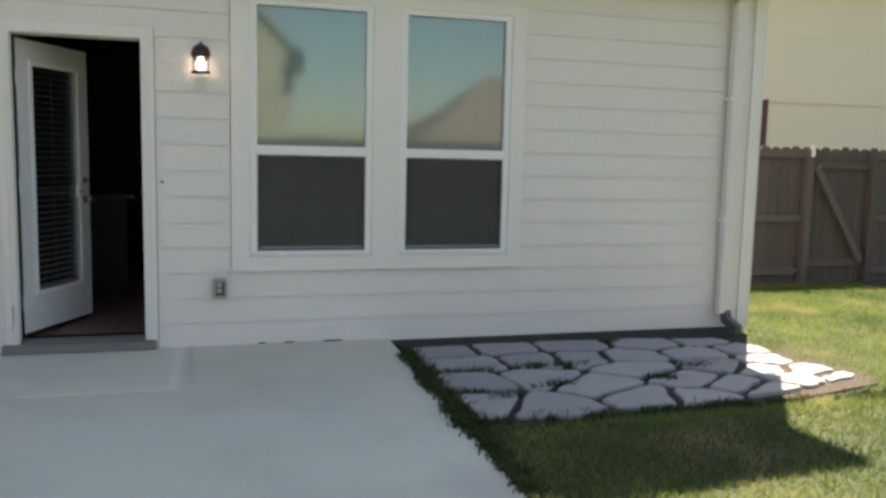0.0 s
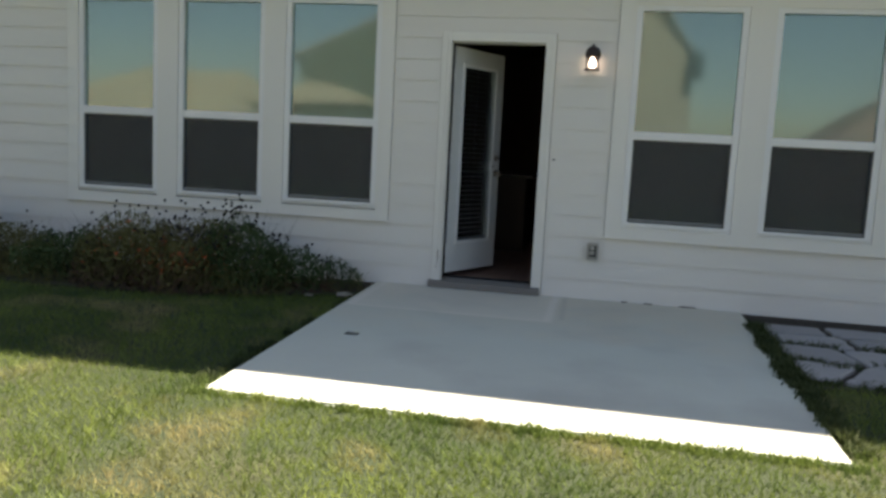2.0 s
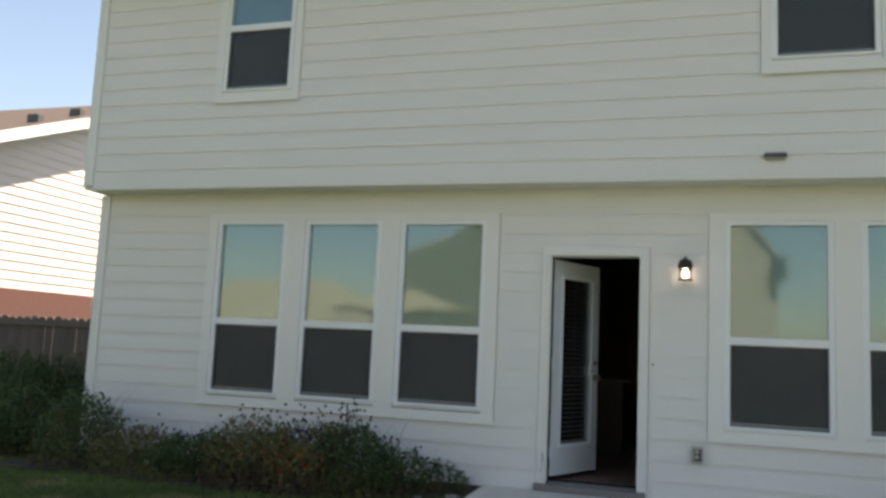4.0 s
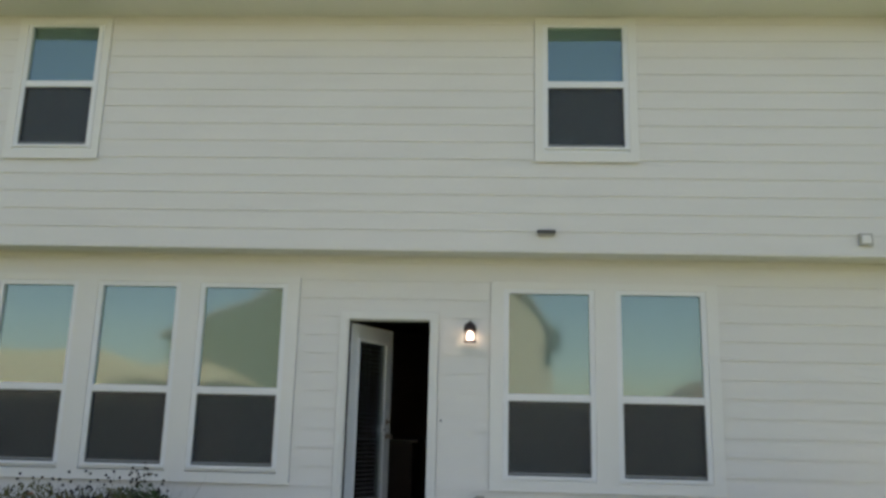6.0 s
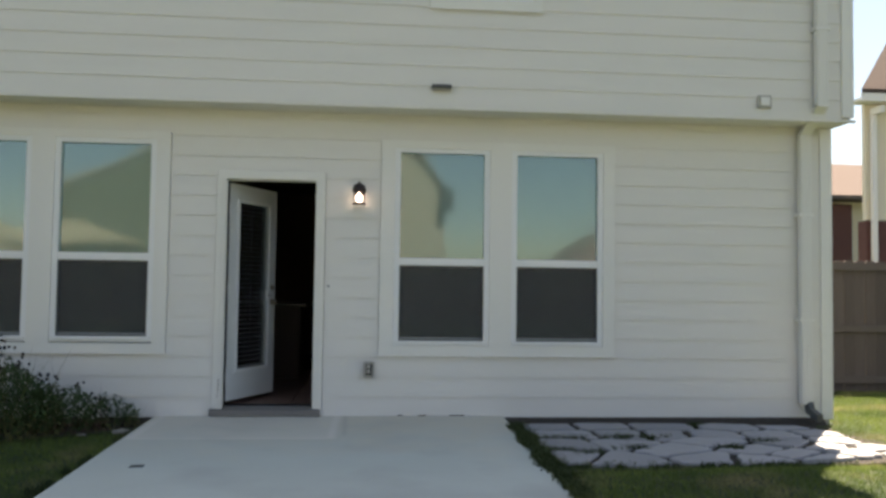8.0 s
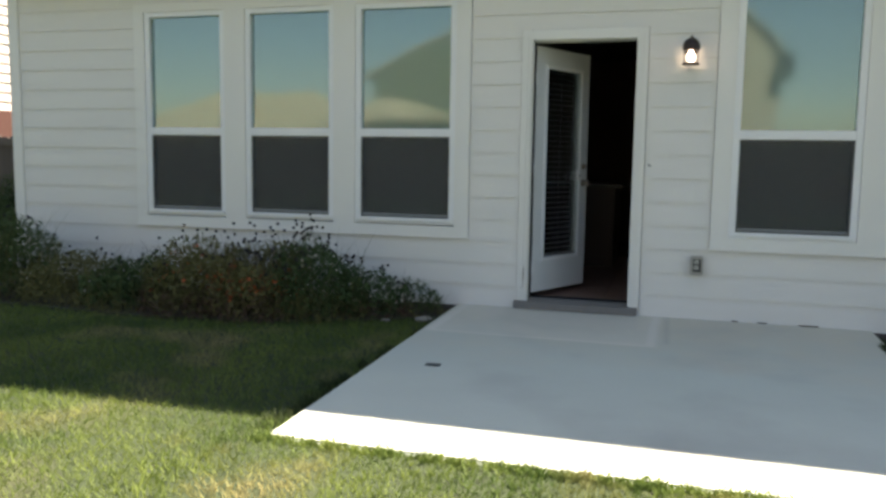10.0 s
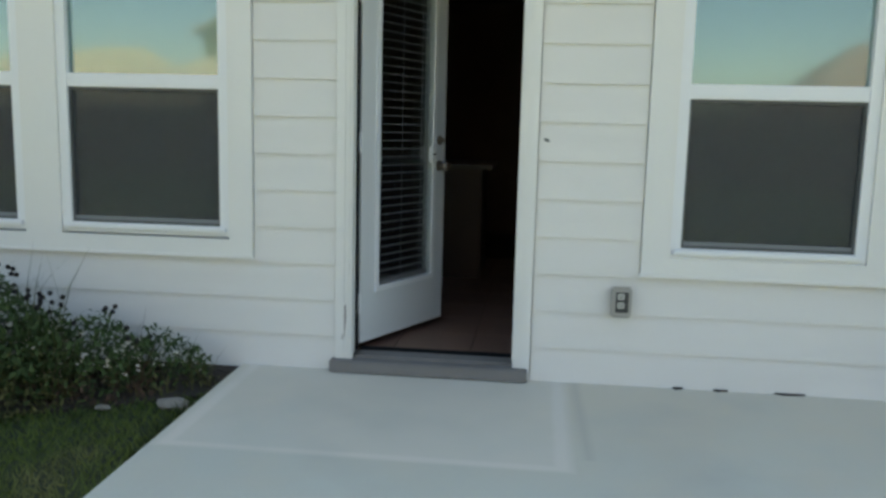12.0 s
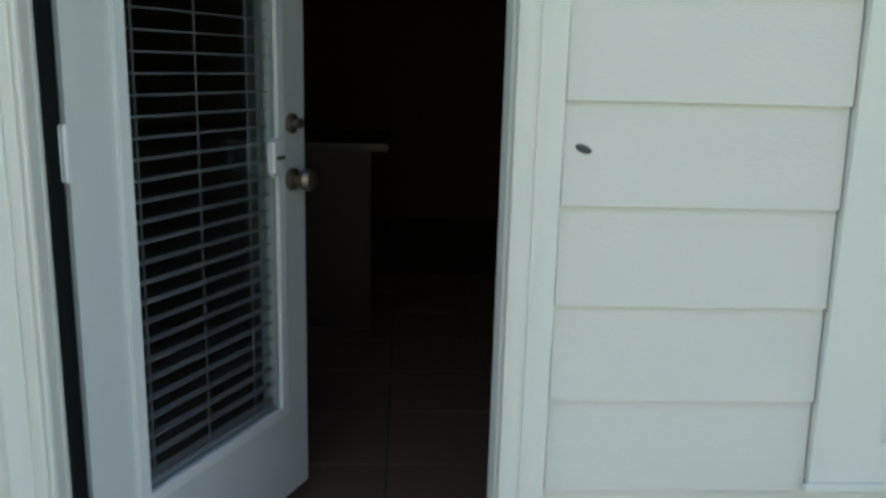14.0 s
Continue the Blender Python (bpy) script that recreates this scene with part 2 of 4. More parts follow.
def mat_ghost(m):
    """A faint paler rectangle left on the concrete before the door, and a worn line beside it."""
    n, l = m.node_tree.nodes, m.node_tree.links
    b = n["Principled BSDF"]
    src = b.inputs["Base Color"].links[0].from_socket
    geo, sep = n.new("ShaderNodeNewGeometry"), n.new("ShaderNodeSeparateXYZ")
    l.new(geo.outputs["Position"], sep.inputs[0])

    def math_node(op, a, b_=None, c=None):
        t = n.new("ShaderNodeMath")
        t.operation = op
        for k, v in enumerate((a, b_, c)):
            if v is None:
                continue
            if isinstance(v, (int, float)):
                t.inputs[k].default_value = v
            else:
                l.new(v, t.inputs[k])
        return t.outputs[0]
    dx = math_node("ABSOLUTE", math_node("MULTIPLY", math_node("SUBTRACT", sep.outputs[0], 0.26), 1 / 0.77))
    dy = math_node("ABSOLUTE", math_node("MULTIPLY", math_node("SUBTRACT", sep.outputs[1], -0.50), 1 / 0.55))
    d = math_node("MAXIMUM", dx, dy)
    line = math_node("SUBTRACT", 1.0, math_node("MULTIPLY", math_node("ABSOLUTE", math_node("SUBTRACT", d, 1.0)), 16.0))
    line = math_node("MAXIMUM", line, 0.0)
    inner = math_node("MULTIPLY", math_node("LESS_THAN", d, 1.0), 0.4)
    fac = math_node("MINIMUM", math_node("ADD", line, inner), 1.0)
    nz = n.new("ShaderNodeTexNoise")
    nz.inputs["Scale"].default_value = 2.5
    l.new(geo.outputs["Position"], nz.inputs["Vector"])
    # Cream tone, stronger towards the house wall and broken up by noise.
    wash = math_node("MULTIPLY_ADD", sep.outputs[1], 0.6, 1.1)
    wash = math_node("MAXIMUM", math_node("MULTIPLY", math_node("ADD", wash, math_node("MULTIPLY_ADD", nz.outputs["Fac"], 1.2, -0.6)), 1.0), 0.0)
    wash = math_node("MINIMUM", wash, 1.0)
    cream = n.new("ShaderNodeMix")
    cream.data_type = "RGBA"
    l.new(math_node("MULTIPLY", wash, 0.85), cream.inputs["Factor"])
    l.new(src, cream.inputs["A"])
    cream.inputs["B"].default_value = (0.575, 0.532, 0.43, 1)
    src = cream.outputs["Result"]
    fac = math_node("MINIMUM", math_node("MULTIPLY", fac, math_node("MULTIPLY", nz.outputs["Fac"], 1.9)), 1.0)
    mx = n.new("ShaderNodeMix")
    mx.data_type = "RGBA"
    l.new(fac, mx.inputs["Factor"])
    l.new(src, mx.inputs["A"])
    mx.inputs["B"].default_value = (0.64, 0.61, 0.54, 1)
    stain = math_node("SUBTRACT", 1.0, math_node("MULTIPLY", math_node("ABSOLUTE", math_node("ADD", math_node("SUBTRACT", sep.outputs[0], 1.105), math_node("MULTIPLY", sep.outputs[1], 0.02))), 28.0))
    stain = math_node("MULTIPLY", math_node("MAXIMUM", stain, 0.0), math_node("MULTIPLY", math_node("GREATER_THAN", sep.outputs[1], -0.95), 0.3))
    worn = n.new("ShaderNodeMix")
    worn.data_type = "RGBA"
    l.new(stain, worn.inputs["Factor"])
    l.new(mx.outputs["Result"], worn.inputs["A"])
    worn.inputs["B"].default_value = (0.30, 0.30, 0.28, 1)
    l.new(worn.outputs["Result"], b.inputs["Base Color"])


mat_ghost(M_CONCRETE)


# ---- mesh helpers ----
def put(bm, a, b, bevel=0.0):
    """Adds a box from corner a to corner b."""
    made = bmesh.ops.create_cube(bm, size=1.0)["verts"]
    for v in made:
        v.co = Vector([(a[i] + b[i]) / 2 + v.co[i] * (b[i] - a[i]) for i in range(3)])
    if bevel:
        edges = list({e for v in made for e in v.link_edges})
        bmesh.ops.bevel(bm, geom=edges, offset=bevel, segments=2, affect="EDGES")
    return made


def part(name, bm, mat, parent=None, label=""):
    me = bpy.data.meshes.new(name)
    bm.to_mesh(me)
    bm.free()
    me.materials.append(mat)
    ob = new(name, me)
    ob.parent = parent
    return tagged(ob, label)


def box(name, a, b, mat, parent=None, bevel=0.0, label=""):
    bm = bmesh.new()
    put(bm, a, b, bevel)
    return part(name, bm, mat, parent, label)


def arrays(name, verts, faces, mat, parent=None, label="", smooth=False):
    me = bpy.data.meshes.new(name)
    me.from_pydata([tuple(v) for v in verts], [], faces)
    me.materials.append(mat)
    me.update()
    if smooth:
        me.polygons.foreach_set("use_smooth", [True] * len(me.polygons))
    ob = new(name, me)
    ob.parent = parent
    return tagged(ob, label)


def lathe(bm, profile, at=(0, 0, 0), n=16, axis="z"):
    """Turns a profile of (radius, height) round an axis; open ends are closed where the radius is zero."""
    rings = []
    for r, h in profile:
        ring = []
        for k in range(n):
            a = 2 * math.pi * k / n
            p = (r * math.cos(a), r * math.sin(a), h)
            p = {"z": p, "y": (p[0], p[2], p[1]), "x": (p[2], p[0], p[1])}[axis]
            ring.append(bm.verts.new(Vector(p) + Vector(at)))
        rings.append(ring)
    for lo, hi in zip(rings, rings[1:]):
        for k in range(n):
            bm.faces.new((lo[k], lo[(k + 1) % n], hi[(k + 1) % n], hi[k]))
    bm.faces.new(rings[0][::-1])
    bm.faces.new(rings[-1])
    bmesh.ops.recalc_face_normals(bm, faces=bm.faces)


def prism(name, outline, a, b, mat, parent=None, axis="y", label=""):
    """A plate: outline of two coordinates, pushed from a to b along the axis."""
    bm = bmesh.new()
    at = {"y": lambda u, v, w: (u, w, v), "x": lambda u, v, w: (w, u, v), "z": lambda u, v, w: (u, v, w)}[axis]
    lo, hi = ([bm.verts.new(at(u, v, w)) for u, v in outline] for w in (a, b))
    bm.faces.new(lo)
    bm.faces.new(hi[::-1])
    for k in range(len(outline)):
        j = (k + 1) % len(outline)
        bm.faces.new((lo[j], lo[k], hi[k], hi[j]))
    bmesh.ops.recalc_face_normals(bm, faces=bm.faces)
    return part(name, bm, mat, parent, label)


def free_cells(x0, x1, z0, z1, holes):
    """The rectangle without its holes, as columns (xa, xb, [(za, zb), ...])."""
    cuts = sorted({x0, x1} | {min(max(x, x0), x1) for h in holes for x in h[:2]})
    for xa, xb in zip(cuts, cuts[1:]):
        if xb - xa < 1e-4:
            continue
        mid, spans = (xa + xb) / 2, [(z0, z1)]
        for hx0, hx1, hz0, hz1 in holes:
            if hx0 < mid < hx1:
                spans = [s for za, zb in spans for s in ((za, min(zb, hz0)), (max(za, hz1), zb)) if s[1] - s[0] > 1e-4]
        yield xa, xb, spans


def holed_wall(name, x0, x1, z0, z1, y0, y1, holes, mat, label, parent=None):
    bm = bmesh.new()
    for xa, xb, spans in free_cells(x0, x1, z0, z1, holes):
        for za, zb in spans:
            put(bm, (xa, y0, za), (xb, y1, zb))
    return tagged(part(name, bm, mat, parent, label), kind="" if parent else "structure")


# ---- the house: sizes ----
XL, XR, Z_OVER, Z_EAVE, Y_UP = -5.10, 5.755, 2.780, 5.24, -0.31
COURSE, FIRST = 0.181, -0.013
DOOR = (0.0, 0.80, 0.09, 2.135)
GROUP_L, GROUP_R = (-3.70, -0.508, 0.556, 2.545), (1.390, 3.59, 0.550, 2.53)
GROUP_U1, GROUP_U2 = (-3.56, -2.58, 3.67, 5.20), (1.80, 2.82, 3.68, 5.20)
PANES_L = ((-3.54, -2.815), (-2.512, -1.762), (-1.466, -0.68))
PANES_R = ((1.570, 2.353), (2.66, 3.429))
DOOR_TRIM = (-0.085, 0.885, -0.02, 2.215)

# ---- ground ----
def ramp(v, a, b):
    t = np.clip((v - a) / (b - a), 0.0, 1.0)
    return t * t * (3 - 2 * t)


def lawn_height(x, y):
    """The lawn lies a little higher beside the slab and the flagstones than elsewhere."""
    swell = (0.025 + 0.045 * ramp(x, 2.8, 4.3)) * ramp(x, 2.45, 2.62) * (1 - ramp(x, 5.6, 8.0))
    side = swell * ramp(y, -6.0, -3.4) * (1 - ramp(y, -2.25, -1.85))
    front = 0.034 * ramp(y, -5.6, -3.75) * (1 - ramp(y, -3.2, -3.0)) * ramp(x, -1.1, -0.6) * (1 - ramp(x, 2.6, 4.0))
    return -0.086 + np.maximum(side, front)


def ground_sheet():
    """The lawn, which goes on to the horizon as one sheet; it swells a little."""
    xs = np.unique(np.concatenate([np.linspace(-900, -30, 12), np.linspace(-30, 30, 121), np.linspace(2, 8, 37), np.linspace(30, 900, 12)]))
    ys = np.unique(np.concatenate([np.linspace(-900, -35, 12), np.linspace(-35, 25, 121), np.linspace(-6, -1, 41), np.linspace(25, 900, 12)]))
    verts = [(x, y, float(lawn_height(x, y)) + 0.006 * noise.noise(Vector((x * 0.6, y * 0.6, 0)))) for y in ys for x in xs]
    w = len(xs)
    faces = [(j * w + i, j * w + i + 1, (j + 1) * w + i + 1, (j + 1) * w + i) for j in range(len(ys) - 1) for i in range(w - 1)]
    ob = arrays("ground", verts, faces, M_LAWN, smooth=True)
    return tagged(ob, "mown green lawn with dry yellowish patches", kind="structure")


ground_sheet()
SLAB = (-0.585, 2.555, -3.35)
bm = bmesh.new()
for v in put(bm, (SLAB[0], SLAB[2], -0.30), (SLAB[1], 0.012, 0.0)):
    if v.co.y < -1 and v.co.z > -0.1:
        v.co.z = -0.035
    if v.co.y < -1:
        v.co.x += 0.045 if v.co.x < 0 else -0.025
bmesh.ops.bevel(bm, geom=[e for e in bm.edges if all(v.co.z > -0.1 for v in e.verts)], offset=0.012, segments=2, affect="EDGES")
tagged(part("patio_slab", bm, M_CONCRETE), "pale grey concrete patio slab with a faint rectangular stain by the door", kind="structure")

# ---- walls of the house ----
openings_low = [(p[0] - 0.05, p[1] + 0.05, 0.64, 2.475) for p in PANES_L + PANES_R] + [(DOOR[0] - 0.045, DOOR[1] + 0.02, -0.3, DOOR[3] + 0.01)]
wall_low = holed_wall("wall_ground_floor", XL, XR - 0.045, -0.3, Z_OVER + 0.1, 0.014, 0.16, openings_low, M_SHEATH,
                      "white painted lap siding wall of the ground floor")
openings_up = [(-3.47, -2.66, 3.765, 5.14), (1.882, 2.733, 3.765, 5.14)]
wall_up = holed_wall("wall_upper_floor", XL, XR, Z_OVER, Z_EAVE + 0.1, Y_UP + 0.014, Y_UP + 0.16, openings_up, M_SHEATH,
                     "white painted lap siding wall of the overhanging upper floor")
for nm, a, b in (("wall_left_side", (XL, 0.16, -0.3), (XL + 0.14, 9.0, Z_OVER)), ("wall_right_side", (XR - 0.14, 0.16, -0.3), (XR - 0.045, 9.0, Z_OVER)),
                 ("wall_left_side_upper", (XL, Y_UP + 0.16, Z_OVER), (XL + 0.14, 9.0, Z_EAVE)),
                 ("wall_right_side_upper", (XR - 0.14, Y_UP + 0.16, Z_OVER), (XR, 9.0, Z_EAVE)),
                 ("wall_back_side", (XL + 0.14, 8.86, -0.3), (XR - 0.14, 9.0, Z_EAVE))):
    tagged(box(nm, a, b, M_SIDING), "plain white painted side wall of the house", kind="structure")
tagged(box("overhang_underside", (XL + 0.002, Y_UP + 0.03, Z_OVER - 0.012), (XR - 0.002, 0.012, Z_OVER + 0.004), M_TRIM),
       "white painted underside of the upper floor overhang", kind="structure")
tagged(box("upper_floor_deck", (XL + 0.14, 0.16, Z_OVER), (XR - 0.14, 8.86, Z_OVER + 0.25), M_SHEATH), "plain floor between the storeys", kind="structure")
tagged(box("upper_skirt_board", (XL - 0.006, Y_UP - 0.012, Z_OVER - 0.015), (XR + 0.045, Y_UP + 0.03, Z_OVER + 0.008), M_TRIM, bevel=0.003),
       "narrow white board along the bottom of the overhang", kind="structure")

# roof with eave, soffit, fascia and gutter
roof = tagged(prism("roof_house", [(Y_UP - 0.48, Z_EAVE + 0.25), (4.35, Z_EAVE + 2.36), (9.45, Z_EAVE + 0.25), (9.45, Z_EAVE + 0.13), (4.35, Z_EAVE + 2.2), (Y_UP - 0.48, Z_EAVE + 0.13)],
              XL - 0.15, XR + 0.06, M_ROOF, axis="x"), "brown shingle roof over the white house", kind="structure")
tagged(box("soffit", (XL - 0.12, Y_UP - 0.44, Z_EAVE - 0.01), (XR + 0.04, Y_UP + 0.02, Z_EAVE + 0.02), M_TRIM), "white painted soffit under the eave", kind="structure")
tagged(box("fascia", (XL - 0.13, Y_UP - 0.475, Z_EAVE - 0.02), (XR + 0.05, Y_UP - 0.445, Z_EAVE + 0.21), M_WHITE, bevel=0.004), "white fascia board along the eave", kind="structure")
for nm, xa, xb in (("gable_wall_left", XL, XL + 0.14), ("gable_wall_right", XR - 0.14, XR)):
    tagged(prism(nm, [(Y_UP, Z_EAVE), (9.0, Z_EAVE), (4.35, Z_EAVE + 2.1)], xa, xb, M_SIDING, axis="x"), "white painted gable wall", kind="structure")
for nm, xa, xb in (("rake_board_left", XL - 0.165, XL - 0.135), ("rake_board_right", XR + 0.055, XR + 0.085)):
    tagged(prism(nm, [(Y_UP - 0.48, Z_EAVE + 0.0), (4.35, Z_EAVE + 2.15), (4.35, Z_EAVE + 2.38), (Y_UP - 0.48, Z_EAVE + 0.26)], xa, xb, M_WHITE, axis="x"),
           "white board along the roof edge", kind="structure")


def corner_boards(name, x, y, z0, z1, turn):
    bm = bmesh.new()
    put(bm, (min(x, x + turn * 0.10), y - 0.022, z0), (max(x, x + turn * 0.10), y + 0.016, z1), 0.003)
    put(bm, (min(x, x - turn * 0.02), y - 0.020, z0), (max(x, x - turn * 0.02), y + 0.12, z1), 0.003)
    return tagged(part(name, bm, M_TRIM), "white painted corner board", kind="structure")


corner_boards("trim_corner", XL, 0.0, -0.03, Z_OVER - 0.02, 1)
corner_boards("trim_corner", XR - 0.042, 0.0, -0.03, Z_OVER - 0.02, -1)
corner_boards("trim_corner", XL, Y_UP, Z_OVER + 0.03, Z_EAVE - 0.01, 1)
corner_boards("trim_corner", XR, Y_UP, Z_OVER + 0.03, Z_EAVE - 0.01, -1)


# ---- windows ----
def group_trim(rect, y, units, label):
    bm = bmesh.new()
    holes = [(a - 0.05, b + 0.05, rect[2] + 0.085, rect[3] - 0.07) for a, b in units]
    for xa, xb, spans in free_cells(*rect, holes):
        for za, zb in spans:
            put(bm, (xa, y - 0.024, za), (xb, y + 0.014, zb))
    put(bm, (rect[0] - 0.01, y - 0.034, rect[2] - 0.012), (rect[1] + 0.01, y - 0.0245, rect[2] + 0.004), 0.002)
    return tagged(part("window_trim", bm, M_TRIM), label, kind="structure")


def window(number, a, b, z0, zm, z1, y, label, slot):
    """A single-hung window: frame, sill lip, meeting rail, two panes, an insect screen below and a blind behind."""
    zb, zt = slot
    frame_bm = bmesh.new()
    for xa, xb, spans in free_cells(a - 0.049, b + 0.049, zb, zt, [(a, b, z0, z1)]):
        for za, ze in spans:
            put(frame_bm, (xa, y - 0.012, za), (xb, y + 0.10, ze))
    w = tagged(part(f"window_{number}", frame_bm, M_VINYL), label, kind="structure")
    box("window_sill", (a - 0.035, y - 0.034, z0 - 0.028), (b + 0.035, y - 0.0125, z0 - 0.004), M_VINYL, w, 0.003)
    box("meeting_rail", (a - 0.003, y - 0.008, zm), (b + 0.003, y + 0.045, zm + 0.068), M_VINYL, w, 0.004)
    box("upper_pane", (a, y + 0.022, zm + 0.066), (b, y + 0.027, z1), M_GLASS, w)
    box("lower_pane", (a, y + 0.030, z0), (b, y + 0.035, zm + 0.002), M_GLASS, w)
    box("insect_screen", (a + 0.004, y + 0.012, z0 + 0.004), (b - 0.004, y + 0.015, zm - 0.002), M_SCREEN, w, label="dark grey insect screen")
    rim = bmesh.new()
    for p, q in (((a, zm - 0.014), (b, zm)), ((a, z0), (b, z0 + 0.014)), ((a, z0 + 0.014), (a + 0.012, zm - 0.014)), ((b - 0.012, z0 + 0.014), (b, zm - 0.014))):
        put(rim, (p[0], y + 0.004, p[1]), (q[0], y + 0.016, q[1]))
    part("screen_frame", rim, M_GREYDK, w)
    box("lift_rail", (a + 0.013, y + 0.005, z0 + 0.0145), (b - 0.013, y + 0.0115, z0 + 0.032), M_RAIL_GREY, w, label="grey bottom rail of the screen")
    box("blind", (a - 0.02, y + 0.075, z0 - 0.02), (b + 0.02, y + 0.085, z1 + 0.02), M_BLIND, w, label="closed pale blind")
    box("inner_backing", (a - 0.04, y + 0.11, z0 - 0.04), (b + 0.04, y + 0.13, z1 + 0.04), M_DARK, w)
    return w


group_trim(GROUP_L, 0.0, PANES_L, "wide white trim round three tall windows")
group_trim(GROUP_R, 0.0, PANES_R, "wide white trim round two tall windows")
group_trim(GROUP_U1, Y_UP, [(-3.42, -2.71)], "white trim round an upper floor window")
group_trim(GROUP_U2, Y_UP, [(1.932, 2.683)], "white trim round an upper floor window")
number = 0
for a, b in PANES_L:
    number += 1
    window(number, a, b, 0.70, 1.378, 2.432, 0.0, "tall white vinyl window above the flower bed, screen on its lower half", (0.65, 2.475))
for a, b in PANES_R:
    number += 1
    window(number, a, b, 0.682, 1.375, 2.420, 0.0, "tall white vinyl window beside the wall lantern, screen on its lower half", (0.635, 2.46))
window(6, -3.43, -2.72, 3.812, 4.440, 5.11, Y_UP, "small white vinyl window in the upper wall near the house corner", (3.755, 5.13))
window(7, 1.932, 2.683, 3.828, 4.455, 5.11, Y_UP, "small white vinyl window in the upper wall over the patio", (3.765, 5.13))

# ---- door, frame and threshold ----
bm = bmesh.new()
put(bm, (DOOR_TRIM[0], -0.026, -0.0), (0.0, 0.014, DOOR_TRIM[3]), 0.003)
put(bm, (0.8, -0.026, 0.0), (DOOR_TRIM[1], 0.014, DOOR_TRIM[3]), 0.003)
put(bm, (0.0, -0.026, DOOR[3]), (0.8, 0.014, DOOR_TRIM[3]), 0.003)
door_frame = tagged(part("door_frame", bm, M_TRIM), "white painted trim and jambs of the back door", kind="structure")
bm = bmesh.new()
put(bm, (-0.03, 0.014, 0.085), (0.003, 0.062, DOOR[3]))
put(bm, (0.796, 0.014, 0.085), (0.83, 0.11, DOOR[3]))
put(bm, (0.003, 0.014, DOOR[3] - 0.006), (0.796, 0.11, DOOR[3] + 0.008))
for xa, xb in ((-0.045, -0.038), (0.838, 0.845)):
    put(bm, (xa, -0.032, 0.0), (xb, -0.0265, DOOR_TRIM[3] - 0.03))
part("jamb", bm, M_TRIM, door_frame)
# Black seal; the second box also fills the shaded hinge gap with black.
bm = bmesh.new()
put(bm, (0.0035, 0.024, 0.09), (0.010, 0.0615, DOOR[3] - 0.01))
put(bm, (-0.044, 0.0625, 0.09), (0.006, 0.092, DOOR[3] - 0.01))
part("weather_seal", bm, M_SEAL, door_frame, "black rubber weather seal with a dark fill in the hinge gap")
bm = bmesh.new()
put(bm, (-0.022, -0.031, 0.01), (-0.014, -0.0265, DOOR[3] + 0.01), 0.0015)
put(bm, (-0.008, -0.030, 0.01), (-0.001, -0.0265, DOOR[3] + 0.01), 0.0015)
put(bm, (0.801, -0.030, 0.01), (0.808, -0.0265, DOOR[3] + 0.01), 0.0015)
part("moulding", bm, M_TRIM, door_frame)
prism("paint_scuff", [(-0.052, 0.16), (-0.043, 0.21), (-0.046, 0.27), (-0.040, 0.325), (-0.033, 0.34), (-0.030, 0.28), (-0.034, 0.22), (-0.038, 0.165)], -0.0285, -0.0262, M_SCUFF, door_frame, label="brown worn patch in the trim paint")
bm = bmesh.new()
put(bm, (-0.105, -0.075, 0.002), (0.875, 0.013, 0.062), 0.006)
put(bm, (0.006, 0.014, 0.055), (0.794, 0.125, 0.072), 0.004)
put(bm, (-0.04, 0.063, 0.0), (0.82, 0.164, 0.055))
tagged(part("door_threshold", bm, M_SILL), "worn brown-grey threshold step under the back door", kind="structure")
tagged(box("threshold_seal", (0.008, 0.128, 0.056), (0.792, 0.160, 0.084), M_SEAL, bevel=0.004), "dark rubber strip behind the threshold", kind="structure")


